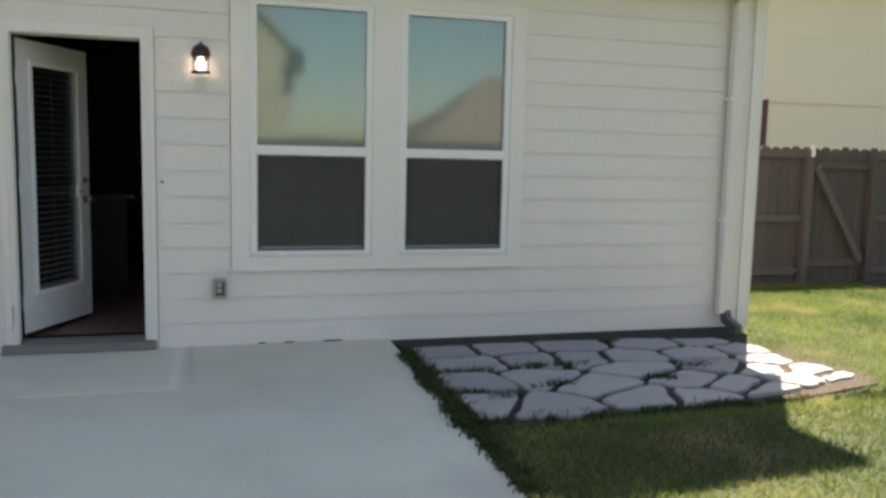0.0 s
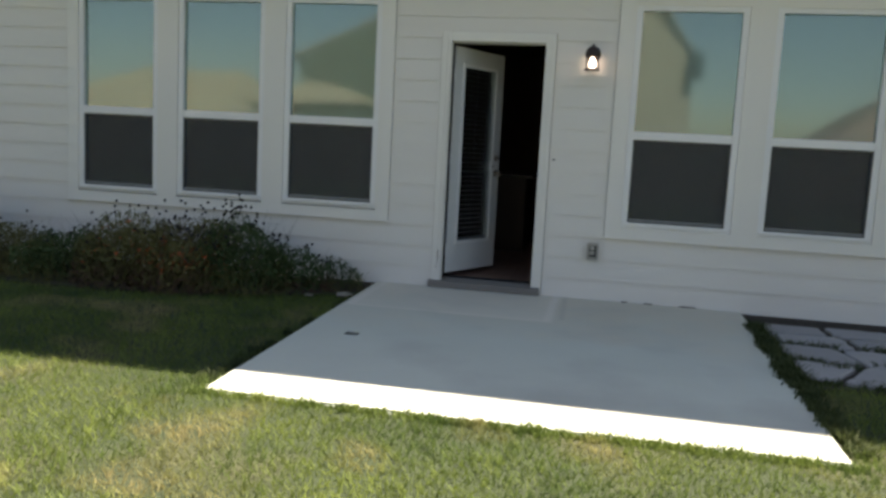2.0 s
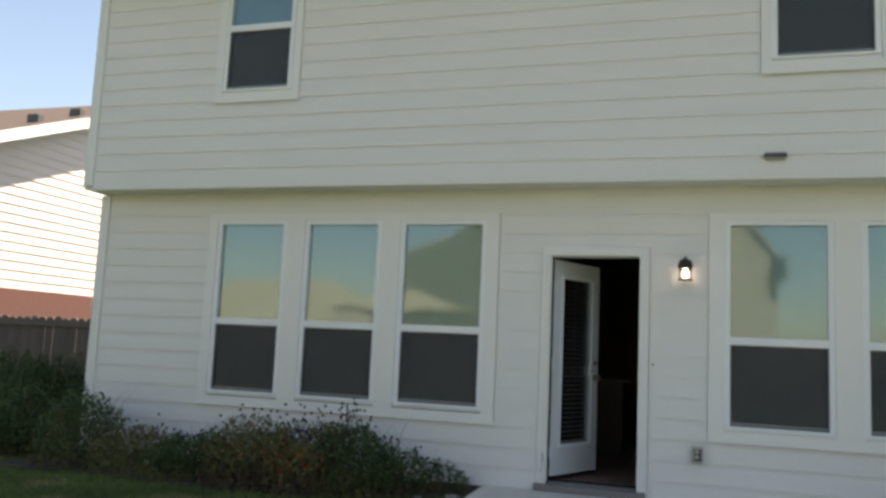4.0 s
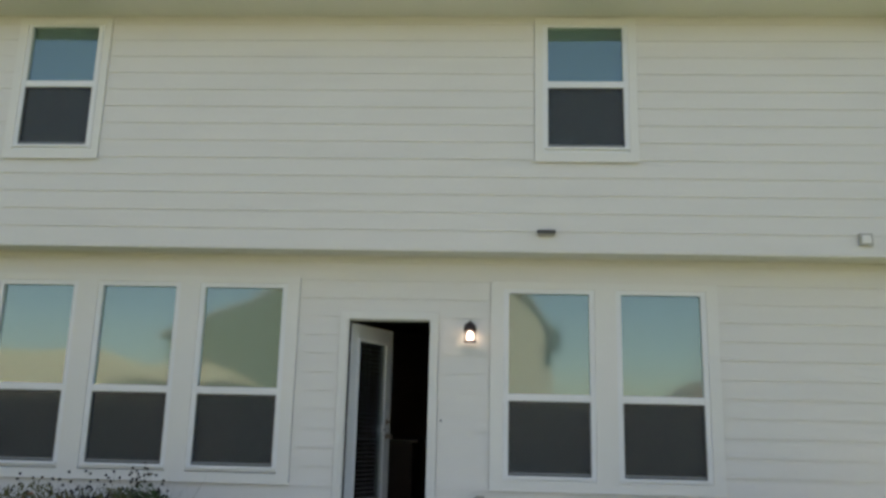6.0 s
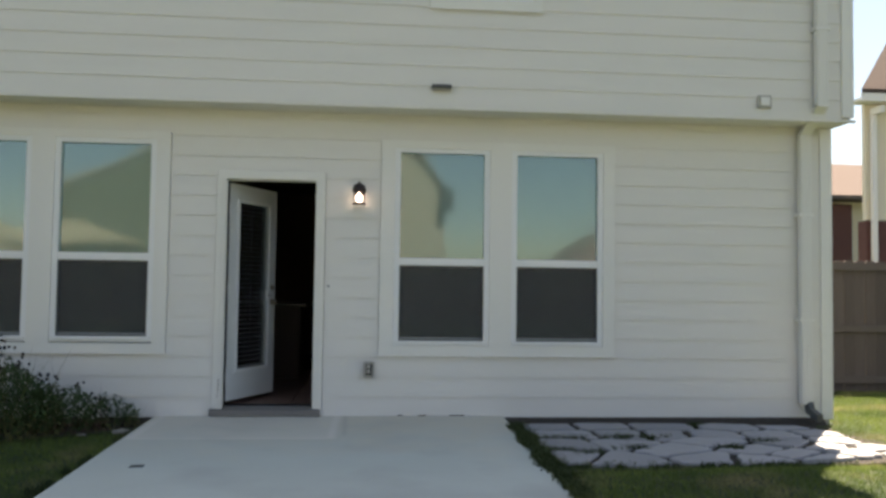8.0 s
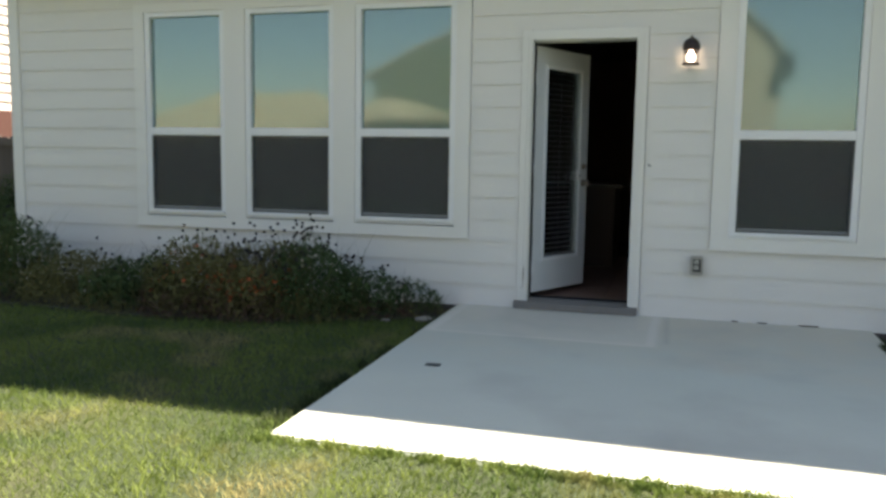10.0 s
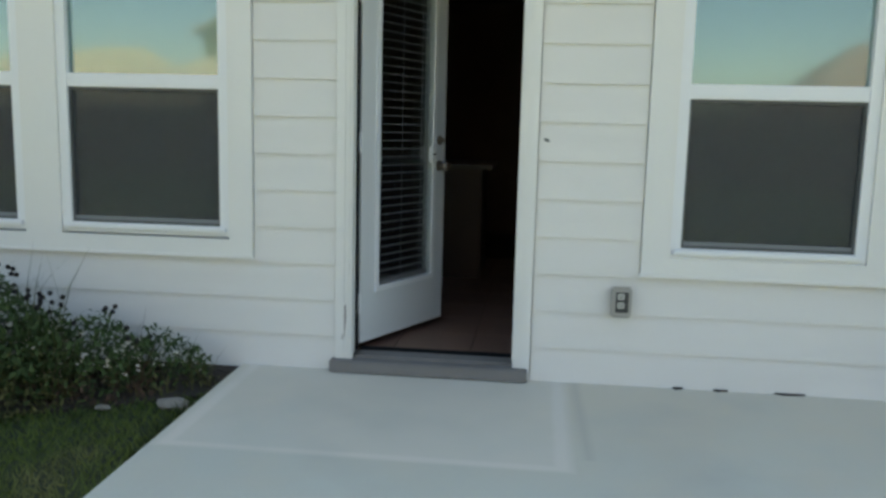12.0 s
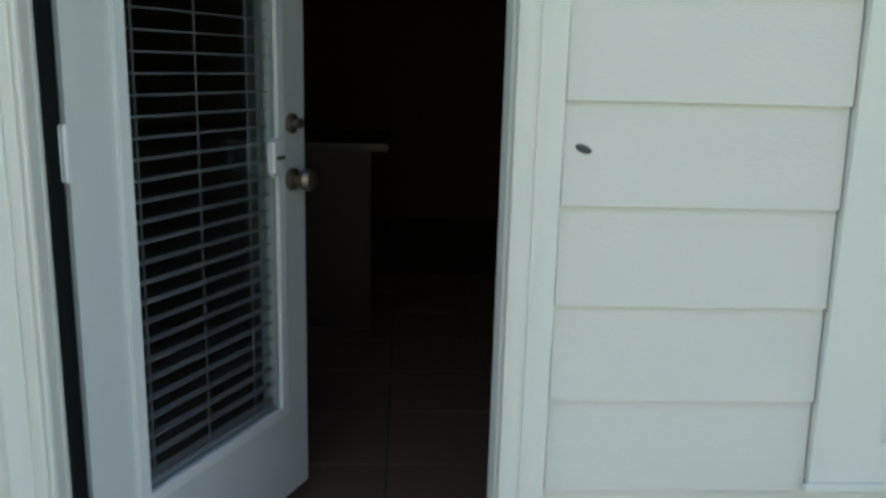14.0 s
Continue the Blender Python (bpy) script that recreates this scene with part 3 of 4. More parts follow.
def back_door():
    """Built shut along +x from its hinge edge, then swung into the room."""
    W, T, Z0, Z1 = 0.785, 0.044, 0.112, 2.112
    door = tagged(new("back_door"), "open white full-glass back door with mini blinds, swung into the room", "door")
    g = (0.140, 0.655, 0.385, 1.95)
    bm = bmesh.new()
    for xa, xb, spans in free_cells(0, W, Z0, Z1, [g]):
        for za, zb in spans:
            put(bm, (xa, 0, za), (xb, T, zb))
    bmesh.ops.remove_doubles(bm, verts=bm.verts, dist=1e-5)
    part("leaf", bm, M_DOOR, door)
    for side, ya, yb in (("outer", -0.010, 0.0), ("inner", T, T + 0.010)):
        bm = bmesh.new()
        for xa, xb, spans in free_cells(g[0] - 0.022, g[1] + 0.022, g[2] - 0.022, g[3] + 0.022, [(g[0] + 0.006, g[1] - 0.006, g[2] + 0.006, g[3] - 0.006)]):
            for za, zb in spans:
                put(bm, (xa, ya, za), (xb, yb, zb))
        part("glass_bead", bm, M_VINYL, door)
    box("glass", (g[0], 0.006, g[2]), (g[1], 0.010, g[3]), M_GLASS_DOOR, door)
    box("inner_glass", (g[0], 0.036, g[2]), (g[1], 0.039, g[3]), M_GLASS_DOOR, door)
    slat = bmesh.new()
    put(slat, (g[0] + 0.010, -0.0095, -0.0013), (g[1] - 0.010, 0.0095, 0.0013))
    bmesh.ops.rotate(slat, cent=(0, 0, 0), matrix=Euler((radians(5), 0, 0)).to_matrix(), verts=slat.verts)
    mesh = bpy.data.meshes.new("blind_slat")
    slat.to_mesh(mesh)
    slat.free()
    mesh.materials.append(M_SLAT)
    z = g[2] + 0.03
    while z < g[3] - 0.03:
        ob = new("blind_slat", mesh)
        ob.location = (0, 0.023, z)
        ob.parent = door
        z += 0.043
    bm = bmesh.new()
    for x in (0.185, 0.372, 0.555, 0.60):
        put(bm, (x - 0.0012, 0.012, g[2] + 0.02), (x + 0.0012, 0.0145, g[3] - 0.02))
    part("blind_cord", bm, M_SLAT, door)
    box("bottom_rail", (g[0] + 0.012, 0.014, g[2] + 0.008), (g[1] - 0.012, 0.032, g[2] + 0.022), M_SLAT, door)
    # the slider of the blind, on the glass bead
    bm = bmesh.new()
    put(bm, (0.590, -0.034, 1.025), (0.645, -0.0105, 1.120), 0.010)
    slider = part("blind_slider", bm, M_VINYL, door, "white plastic blind slider")
    box("grip", (0.603, -0.041, 1.068), (0.632, -0.0345, 1.077), M_GREYDK, slider)
    for z, nm, r in ((1.005, "knob", 0.030), (1.15, "deadbolt", 0.026)):
        bm = bmesh.new()
        lathe(bm, [(r, 0.0), (r, -0.008), (r * 0.8, -0.012), (0.012, -0.014), (0.012, -0.028)] +
              ([(0.026, -0.036), (0.029, -0.050), (0.024, -0.064), (0.008, -0.068)] if nm == "knob" else [(0.013, -0.030)]), (0.722, 0, z), 16, "y")
        part(nm, bm, M_BRASS, door, "worn brass door knob" if nm == "knob" else "worn brass deadbolt")
        bm = bmesh.new()
        lathe(bm, [(r, T), (r, T + 0.010), (0.012, T + 0.014), (0.012, T + 0.028)] +
              ([(0.026, T + 0.036), (0.029, T + 0.050), (0.008, T + 0.068)] if nm == "knob" else [(0.010, T + 0.032)]), (0.722, 0, z), 16, "y")
        part("inner_" + nm, bm, M_BRASS, door)
        box("latch_plate", (W, 0.009, z - 0.028), (W + 0.002, 0.035, z + 0.028), M_BRASS, door)
    for z in (0.32, 1.135, 1.86):
        bm = bmesh.new()
        put(bm, (-0.004, -0.004, z - 0.05), (0.0, 0.04, z + 0.05))
        put(bm, (-0.050, 0.000, z - 0.05), (-0.004, 0.004, z + 0.05))
        lathe(bm, [(0.0065, z - 0.052), (0.0065, z + 0.052)], (-0.010, -0.004, 0), 10)
        part("hinge", bm, M_VINYL, door)
    door.matrix_world = pose(0.014, 0.096, 0, 0, 0, 64.6)
    return door


back_door()

# ---- room behind the door ----
room_floor = tagged(box("room_floor", (XL + 0.14, 0.165, -0.06), (XR - 0.14, 5.4, 0.058), M_GROUT), "brown tiled indoor floor behind the back door", kind="structure")
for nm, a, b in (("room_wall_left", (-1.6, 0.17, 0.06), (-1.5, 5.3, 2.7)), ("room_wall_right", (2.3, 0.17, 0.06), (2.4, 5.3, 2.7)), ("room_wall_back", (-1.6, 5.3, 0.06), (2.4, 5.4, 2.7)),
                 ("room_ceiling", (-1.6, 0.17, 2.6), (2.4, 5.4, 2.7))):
    tagged(box(nm, a, b, M_DARK), "indoor wall coloured dark as if unlit" if "wall" in nm else "indoor ceiling coloured dark as if unlit", kind="structure")
island = tagged(new("kitchen_island"), "wooden kitchen island and counter, coloured dark for the dim room", "kitchen island")
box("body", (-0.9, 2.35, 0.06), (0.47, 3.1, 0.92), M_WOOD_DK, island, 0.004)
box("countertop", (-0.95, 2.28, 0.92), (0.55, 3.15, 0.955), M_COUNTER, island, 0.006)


# ---- fixtures on the wall ----
def lantern():
    ob = tagged(new("wall_lantern"), "lit dark bronze wall lantern beside the back door", "wall lamp")
    x, y = 1.193, -0.105
    bm = bmesh.new()
    lathe(bm, [(0.050, -0.012), (0.050, -0.022), (0.042, -0.030), (0.015, -0.036)], (x, 0, 2.045), 20, "y")
    part("backplate", bm, M_BRONZE, ob)
    bm = bmesh.new()
    put(bm, (x - 0.010, y, 2.045), (x + 0.010, -0.03, 2.063), 0.004)
    part("arm", bm, M_BRONZE, ob)
    bm = bmesh.new()
    lathe(bm, [(0.058, 2.022), (0.064, 2.034), (0.062, 2.060), (0.050, 2.090), (0.026, 2.108), (0.010, 2.114), (0.008, 2.128)], (x, y, 0), 20)
    part("cap", bm, M_BRONZE, ob)
    bm = bmesh.new()
    for k in range(6):
        a = math.pi / 6 + k * math.pi / 3
        px, py = x + 0.056 * math.cos(a), y + 0.056 * math.sin(a)
        put(bm, (px - 0.004, py - 0.004, 1.925), (px + 0.004, py + 0.004, 2.024))
    lathe(bm, [(0.062, 1.915), (0.064, 1.926), (0.050, 1.932)], (x, y, 0), 20)
    part("cage", bm, M_BRONZE, ob)
    bm = bmesh.new()
    lathe(bm, [(0.012, 2.030), (0.013, 2.010), (0.022, 1.992), (0.027, 1.970), (0.022, 1.950), (0.008, 1.937)], (x, y, 0), 16)
    part("bulb", bm, M_BULB, ob, "glowing warm bulb")
    return ob


lantern()


def outlet():
    ob = tagged(new("outdoor_outlet"), "grey outdoor outlet box on the white siding", "outlet")
    x0, x1, z0, z1 = 1.256, 1.354, 0.345, 0.492
    box("back_box", (x0 + 0.004, -0.040, z0 + 0.004), (x1 - 0.004, -0.003, z1 - 0.004), M_GREYDK, ob, 0.012)
    box("cover", (x0, -0.062, z0), (x1, -0.0405, z1), M_BOX, ob, 0.010)
    # Flat dark plate on the cover; its colour paints the recess's shade.
    box("recess", (x0 + 0.022, -0.066, z0 + 0.026), (x1 - 0.016, -0.0625, z1 - 0.022), M_RECESS, ob, 0.002, "dark plate painted as a shaded recess round the sockets")
    for z in (0.392, 0.434):
        socket = box("socket", (x0 + 0.030, -0.071, z), (x0 + 0.064, -0.0665, z + 0.030), M_PLATE, ob, 0.004, "pale socket face")
        for dx in (0.041, 0.051):
            box("slot", (x0 + dx, -0.0722, z + 0.009), (x0 + dx + 0.003, -0.0712, z + 0.020), M_RECESS, socket)
    box("hinge_bar", (x0 + 0.006, -0.060, z1 - 0.006), (x1 - 0.006, -0.044, z1 + 0.002), M_BOX, ob, 0.003)
    return ob


outlet()
nick = bmesh.new()
lathe(nick, [(0.004, -0.0), (0.013, -0.002), (0.010, -0.006), (0.003, -0.008)], (0, 0, 0), 10, "y")
bmesh.ops.scale(nick, vec=(1.2, 1, 0.55), verts=nick.verts)
bmesh.ops.rotate(nick, cent=(0, 0, 0), matrix=Euler((0, radians(20), 0)).to_matrix(), verts=nick.verts)
bmesh.ops.translate(nick, vec=(0.924, -0.006, 1.172), verts=nick.verts)
tagged(part("siding_hook", nick, M_GREYDK), "small dark metal hook on the white siding", "hook")
tagged(box("drain_cap", (-0.235, -2.000, -0.026), (-0.145, -1.930, -0.0168), M_GREYDK, bevel=0.003), "small dark flat cap set in the concrete patio", "drain cap")
for dx, ln in ((1.60, 0.05), (1.80, 0.07), (2.12, 0.14)):
    bm = bmesh.new()
    outline = [(dx - ln / 2, -0.012), (dx - ln / 4, -0.030), (dx + ln / 6, -0.024), (dx + ln / 2, -0.016), (dx + ln / 3, -0.009)]
    lo, hi = ([bm.verts.new((u, v, w)) for u, v in outline] for w in (0.001, 0.008))
    bm.faces.new(lo[::-1])
    bm.faces.new(hi)
    for q in range(5):
        bm.faces.new((lo[q], lo[(q + 1) % 5], hi[(q + 1) % 5], hi[q]))
    tagged(part("leaf_litter", bm, M_SOIL), "dark leaf litter on the patio along the wall", "litter", "litter along the wall")
vent = tagged(new("wall_vent"), "small dark hooded vent on the upper wall", "vent")
box("hood", (1.82, Y_UP - 0.07, 2.945), (2.0, Y_UP - 0.008, 2.978), M_GREYDK, vent, 0.008)
box("louvre", (1.83, Y_UP - 0.05, 2.928), (1.99, Y_UP - 0.008, 2.9445), M_BOX, vent, 0.003)
plate = tagged(new("wall_box"), "small white square box on the upper wall near the downspout", "junction box")
box("box_body", (4.84, Y_UP - 0.035, 2.87), (4.97, Y_UP - 0.008, 2.99), M_PLATE, plate, 0.006)
box("box_lid", (4.862, Y_UP - 0.045, 2.892), (4.948, Y_UP - 0.0355, 2.968), M_TRIM, plate, 0.004)


def downspout():
    ob = tagged(new("downspout"), "white ribbed metal downspout at the house corner", "downspout")
    upper = box("upper_pipe", (5.375, Y_UP - 0.10, Z_OVER + 0.10), (5.485, Y_UP - 0.03, Z_EAVE - 0.22), M_TRIM, ob, 0.006)
    lower = box("lower_pipe", (5.375, -0.105, 0.12), (5.485, -0.035, Z_OVER - 0.08), M_TRIM, ob, 0.006)
    for x in (5.425, 5.457, 5.489):
        box("rib", (x - 0.03, Y_UP - 0.105, Z_OVER + 0.12), (x - 0.020, Y_UP - 0.0995, Z_EAVE - 0.25), M_TRIM, upper)
        box("rib", (x - 0.03, -0.110, 0.14), (x - 0.020, -0.1045, Z_OVER - 0.10), M_TRIM, lower)
    for name_, p, q in (("elbow", (Y_UP - 0.10, Z_OVER + 0.12), (-0.105, Z_OVER - 0.10)), ("upper_elbow", (Y_UP - 0.30, Z_EAVE - 0.012), (Y_UP - 0.10, Z_EAVE - 0.24))):
        prism(name_, [p, (p[0] + 0.07, p[1]), (q[0] + 0.07, q[1]), q], 5.375, 5.485, M_TRIM, ob, axis="x")
    prism("foot", [(-0.105, 0.15), (-0.035, 0.15), (-0.06, 0.04), (-0.26, -0.02), (-0.27, 0.05), (-0.13, 0.09)], 5.428, 5.4852, M_GREYDK, ob, axis="x", label="dark bent outlet")
    for z, y in ((0.9, 0.0), (1.9, 0.0), (3.6, Y_UP), (4.5, Y_UP)):
        box("strap", (5.355, y - 0.108, z), (5.505, y - 0.004, z + 0.025), M_WHITE, ob, 0.002)
    return ob


downspout()


# ---- flagstones ----
FLAG_REGION = [(2.68, -0.10), (3.9, -0.12), (5.24, -0.24), (5.42, -0.62), (5.36, -1.05), (5.49, -1.18), (5.55, -1.47), (4.84, -1.70), (4.08, -1.82), (3.45, -1.80), (3.2, -1.90), (2.66, -1.82)]
STONES = [(2.92, -0.24), (3.39, -0.24), (3.93, -0.24), (4.58, -0.29), (5.08, -0.27), (3.00, -0.66), (3.48, -0.64), (3.86, -0.66), (4.24, -0.70), (4.80, -0.70), (2.89, -1.13), (3.32, -1.09), (3.65, -1.36),
          (4.12, -1.00), (4.34, -1.31), (4.74, -1.02), (2.80, -1.57), (3.14, -1.70), (3.84, -1.62), (4.18, -1.70), (4.56, -1.50), (5.25, -0.64), (5.00, -1.20), (5.22, -0.93), (4.72, -1.68), (5.05, -1.47), (5.32, -1.30), (5.42, -1.48)]


def clip_poly(poly, p, n):
    """The part of a polygon on the side of the line through p against n."""
    out = []
    for k, a in enumerate(poly):
        b = poly[(k + 1) % len(poly)]
        da, db = (a[0] - p[0]) * n[0] + (a[1] - p[1]) * n[1], (b[0] - p[0]) * n[0] + (b[1] - p[1]) * n[1]
        if da <= 0:
            out.append(a)
        if da * db < 0:
            t = da / (da - db)
            out.append((a[0] + (b[0] - a[0]) * t, a[1] + (b[1] - a[1]) * t))
    return out


def flagstones():
    base = tagged(prism("flagstone_bed", [(2.565, 0.010), (5.62, 0.010), (5.50, -0.5), (5.75, -1.33), (5.60, -1.62), (4.85, -1.80), (3.6, -1.86), (2.565, -2.00)], -0.16, -0.070, M_SOIL, axis="z"),
                  "dark soil bed between the flagstones and along the wall", kind="structure")
    tagged(prism("soil_edge", [(0.012, -0.016), (-0.07, -0.022), (-0.16, -0.066), (0.012, -0.066)], 2.566, 5.60, M_SOIL, axis="x"), "dark soil heaped along the wall", kind="structure")
    tagged(prism("soil_edge", [(0.012, -0.016), (-0.07, -0.022), (-0.16, -0.066), (0.012, -0.066)], -5.15, -0.60, M_SOIL, axis="x"), "dark soil heaped along the wall", kind="structure")
    rnd = random.Random(11)
    count = 0
    for k, s in enumerate(STONES):
        cell = FLAG_REGION
        for o in STONES:
            if o != s:
                d = (o[0] - s[0], (o[1] - s[1]) * 1.5)
                ln = math.hypot(*d)
                n = (d[0] / ln, d[1] / ln)
                gap = 0.028 + 0.014 * noise.noise(Vector((s[0] + o[0], s[1] + o[1], 3.0)) * 2.0)
                cell = clip_poly(cell, ((s[0] + o[0]) / 2 - n[0] * gap, (s[1] + o[1]) / 2 - n[1] * gap), n)
                if len(cell) < 3:
                    break
        if len(cell) < 3:
            continue
        area = abs(sum(a[0] * b[1] - a[1] * b[0] for a, b in zip(cell, cell[1:] + cell[:1]))) / 2
        if area < 0.02:
            continue
        ring = []
        for a, b in zip(cell, cell[1:] + cell[:1]):
            ln = math.hypot(b[0] - a[0], b[1] - a[1])
            if ln < 0.05:
                ring.append(((a[0] + b[0]) / 2, (a[1] + b[1]) / 2))
                continue
            for t in (0.09, 0.3, 0.55, 0.78, 0.92):
                j = 0.0 if t in (0.09, 0.92) else rnd.uniform(-0.020, 0.014)
                nx, ny = -(b[1] - a[1]) / ln, (b[0] - a[0]) / ln
                ring.append((a[0] + (b[0] - a[0]) * t + nx * j, a[1] + (b[1] - a[1]) * t + ny * j))
        top = -0.046 + rnd.uniform(-0.006, 0.008)
        c = (sum(p[0] for p in ring) / len(ring), sum(p[1] for p in ring) / len(ring))
        bm = bmesh.new()
        low = [bm.verts.new((x, y, -0.12)) for x, y in ring]
        mid = [bm.verts.new((x, y, top - 0.010)) for x, y in ring]
        hi = [bm.verts.new((x + (c[0] - x) * 0.05, y + (c[1] - y) * 0.05, top)) for x, y in ring]
        bm.faces.new(hi)
        for lo, up in ((low, mid), (mid, hi)):
            for q in range(len(ring)):
                r = (q + 1) % len(ring)
                bm.faces.new((lo[q], lo[r], up[r], up[q]))
        bmesh.ops.recalc_face_normals(bm, faces=bm.faces)
        part("flagstone", bm, M_FLAG, base)
        count += 1


flagstones()


# ---- fences ----
def fence(name, x0, x1, y, z0, z1, label, gate=None, posts=2.4, facing=-1):
    ob = tagged(new(name), label, "fence")
    rnd = random.Random(int(x0 * 10) + 77)
    x = x0
    while x < x1:
        w = 0.137
        top = z1 + rnd.uniform(-0.015, 0.015)
        bm = bmesh.new()
        pts = [(x, z0 + rnd.uniform(0, 0.02)), (x + w, z0), (x + w, top - 0.03), (x + w - 0.03, top), (x + 0.03, top), (x, top - 0.03)]
        lo, hi = ([bm.verts.new((u, v_, v)) for u, v in pts] for v_ in (y + rnd.uniform(-0.003, 0.003), y + 0.018))
        bm.faces.new(lo)
        bm.faces.new(hi[::-1])
        for q in range(6):
            r = (q + 1) % 6
            bm.faces.new((lo[r], lo[q], hi[q], hi[r]))
        bmesh.ops.recalc_face_normals(bm, faces=bm.faces)
        part("fence_board", bm, M_FENCE, ob)
        x += w + rnd.uniform(0.003, 0.012)
    for z in (z1 - 0.09, (z0 + z1) / 2 - 0.01, z0 + 0.2):
        if gate:
            box("rail", (x0, y - 0.045, z - 0.045), (gate[0], y - 0.004, z + 0.045), M_FENCE_RAIL, ob, 0.003)
            box("rail", (gate[1], y - 0.045, z - 0.045), (x1, y - 0.004, z + 0.045), M_FENCE_RAIL, ob, 0.003)
        else:
            box("rail", (x0, y - 0.045, z - 0.045), (x1, y - 0.004, z + 0.045), M_FENCE_RAIL, ob, 0.003)
    x = x0 + 0.3
    while x < x1:
        if not gate or not gate[0] - 0.1 < x < gate[1]:
            box("post", (x, y + 0.02, z0 - 0.1), (x + 0.09, y + 0.11, z1 - 0.02), M_FENCE, ob, 0.004)
        x += posts
    if gate:
        for x in gate:
            box("gate_post", (x - 0.045, y - 0.10, z0 - 0.1), (x + 0.045, y - 0.005, z1 - 0.04), M_FENCE, ob, 0.004)
        for z in (z1 - 0.22, z0 + 0.3):
            box("gate_rail", (gate[0] + 0.06, y - 0.05, z - 0.045), (gate[1] - 0.06, y - 0.004, z + 0.045), M_FENCE, ob, 0.003)
        a, b = Vector((gate[0] + 0.10, y - 0.055, z1 - 0.25)), Vector((gate[1] - 0.12, y - 0.055, z0 + 0.32))
        bm = bmesh.new()
        put(bm, (-(b - a).length / 2, -0.02, -0.045), ((b - a).length / 2, 0.02, 0.045), 0.003)
        ang = math.atan2(b.z - a.z, b.x - a.x)
        bmesh.ops.rotate(bm, cent=(0, 0, 0), matrix=Euler((0, -ang, 0)).to_matrix(), verts=bm.verts)
        bmesh.ops.translate(bm, vec=(a + b) / 2 - Vector((0, 0.02, 0)), verts=bm.verts)
        part("gate_brace", bm, M_FENCE_RAIL, ob, "diagonal brace of the gate")
        box("gate_latch", (gate[0] - 0.02, y - 0.125, z1 - 0.12), (gate[0] + 0.02, y - 0.101, z1 + 0.02), M_WHITE, ob, 0.003, "pale latch block")
    return ob


fence("fence_right", XR + 0.05, 17.0, 2.55, -0.14, 1.60, "weathered grey-brown board fence with a braced gate", gate=(8.35, 9.32))
fence("fence_left", -16.0, XL - 0.03, 2.5, -0.12, 1.42, "dark weathered board fence beside the house")


# ---- neighbouring houses ----
def sided_wall(name, a, b, z0, z1, mat, parent, course=0.2, face=(0, -1)):
    """A wall from a to b (in plan) whose face is stepped like lap siding; face is the way it looks."""
    a, b, n = Vector((*a, 0)), Vector((*b, 0)), Vector((*face, 0))
    verts, faces = [], []
    z = z0
    while z < z1 - 1e-3:
        zt = min(z + course, z1)
        k = len(verts)
        for p in (a, b):
            verts += [p + n * 0.018 + Vector((0, 0, z)), p + n * 0.004 + Vector((0, 0, zt)), p - n * 0.1 + Vector((0, 0, z)), p - n * 0.1 + Vector((0, 0, zt))]
        faces += [(k, k + 4, k + 5, k + 1), (k, k + 2, k + 6, k + 4), (k + 1, k + 5, k + 7, k + 3), (k + 2, k + 3, k + 7, k + 6), (k, k + 1, k + 3, k + 2), (k + 4, k + 6, k + 7, k + 5)]
        z = zt
    return arrays(name, verts, faces, mat, parent)


def hip_roof(name, x0, x1, y0, y1, z, rise, mat, parent, thick=0.18, inset=None):
    """A hipped roof plate with its eave."""
    d = inset if inset is not None else min(x1 - x0, y1 - y0) / 2
    if x1 - x0 >= y1 - y0:
        ra, rb = (x0 + d, (y0 + y1) / 2), (x1 - d, (y0 + y1) / 2)
    else:
        ra, rb = ((x0 + x1) / 2, y0 + d), ((x0 + x1) / 2, y1 - d)
    v = [(x0, y0, z), (x1, y0, z), (x1, y1, z), (x0, y1, z), (x0, y0, z + thick), (x1, y0, z + thick), (x1, y1, z + thick), (x0, y1, z + thick), (*ra, z + rise), (*rb, z + rise)]
    if x1 - x0 >= y1 - y0:
        f = [(4, 5, 9, 8), (5, 6, 9), (6, 7, 8, 9), (7, 4, 8)]
    else:
        f = [(4, 5, 8), (5, 6, 9, 8), (6, 7, 9), (7, 4, 8, 9)]
    f += [(0, 3, 2, 1), (0, 1, 5, 4), (1, 2, 6, 5), (2, 3, 7, 6), (3, 0, 4, 7)]
    return arrays(name, v, f, mat, parent)


# right: beige upper wall over brick, white downspout, brown roof
nr = tagged(new("neighbour_house"), "beige two-storey neighbour house with brick below and a brown hipped roof", "house")
sided_wall("wall", (12.4, 10.0), (26.0, 10.0), 2.82, 5.46, M_BEIGE, nr, 1.4)
sided_wall("side_wall", (12.45, 10.05), (16.8, 16.5), -0.1, 5.46, M_BEIGE, nr, 0.25, (-1, 0))
box("brick_wall", (12.41, 9.97, -0.2), (13.38, 10.3, 2.80), M_BRICK, nr)
box("lower_wall", (13.38, 10.0, -0.2), (26.0, 10.3, 2.76), M_BEIGE, nr)
box("band_board", (13.38, 9.96, 2.76), (26.0, 10.05, 2.82), M_BEIGE, nr)
box("fascia", (12.03, 9.47, 5.42), (26.4, 9.53, 5.595), M_WHITE, nr)
box("eave_soffit", (12.05, 9.53, 5.46), (26.4, 10.1, 5.512), M_WHITE, nr)
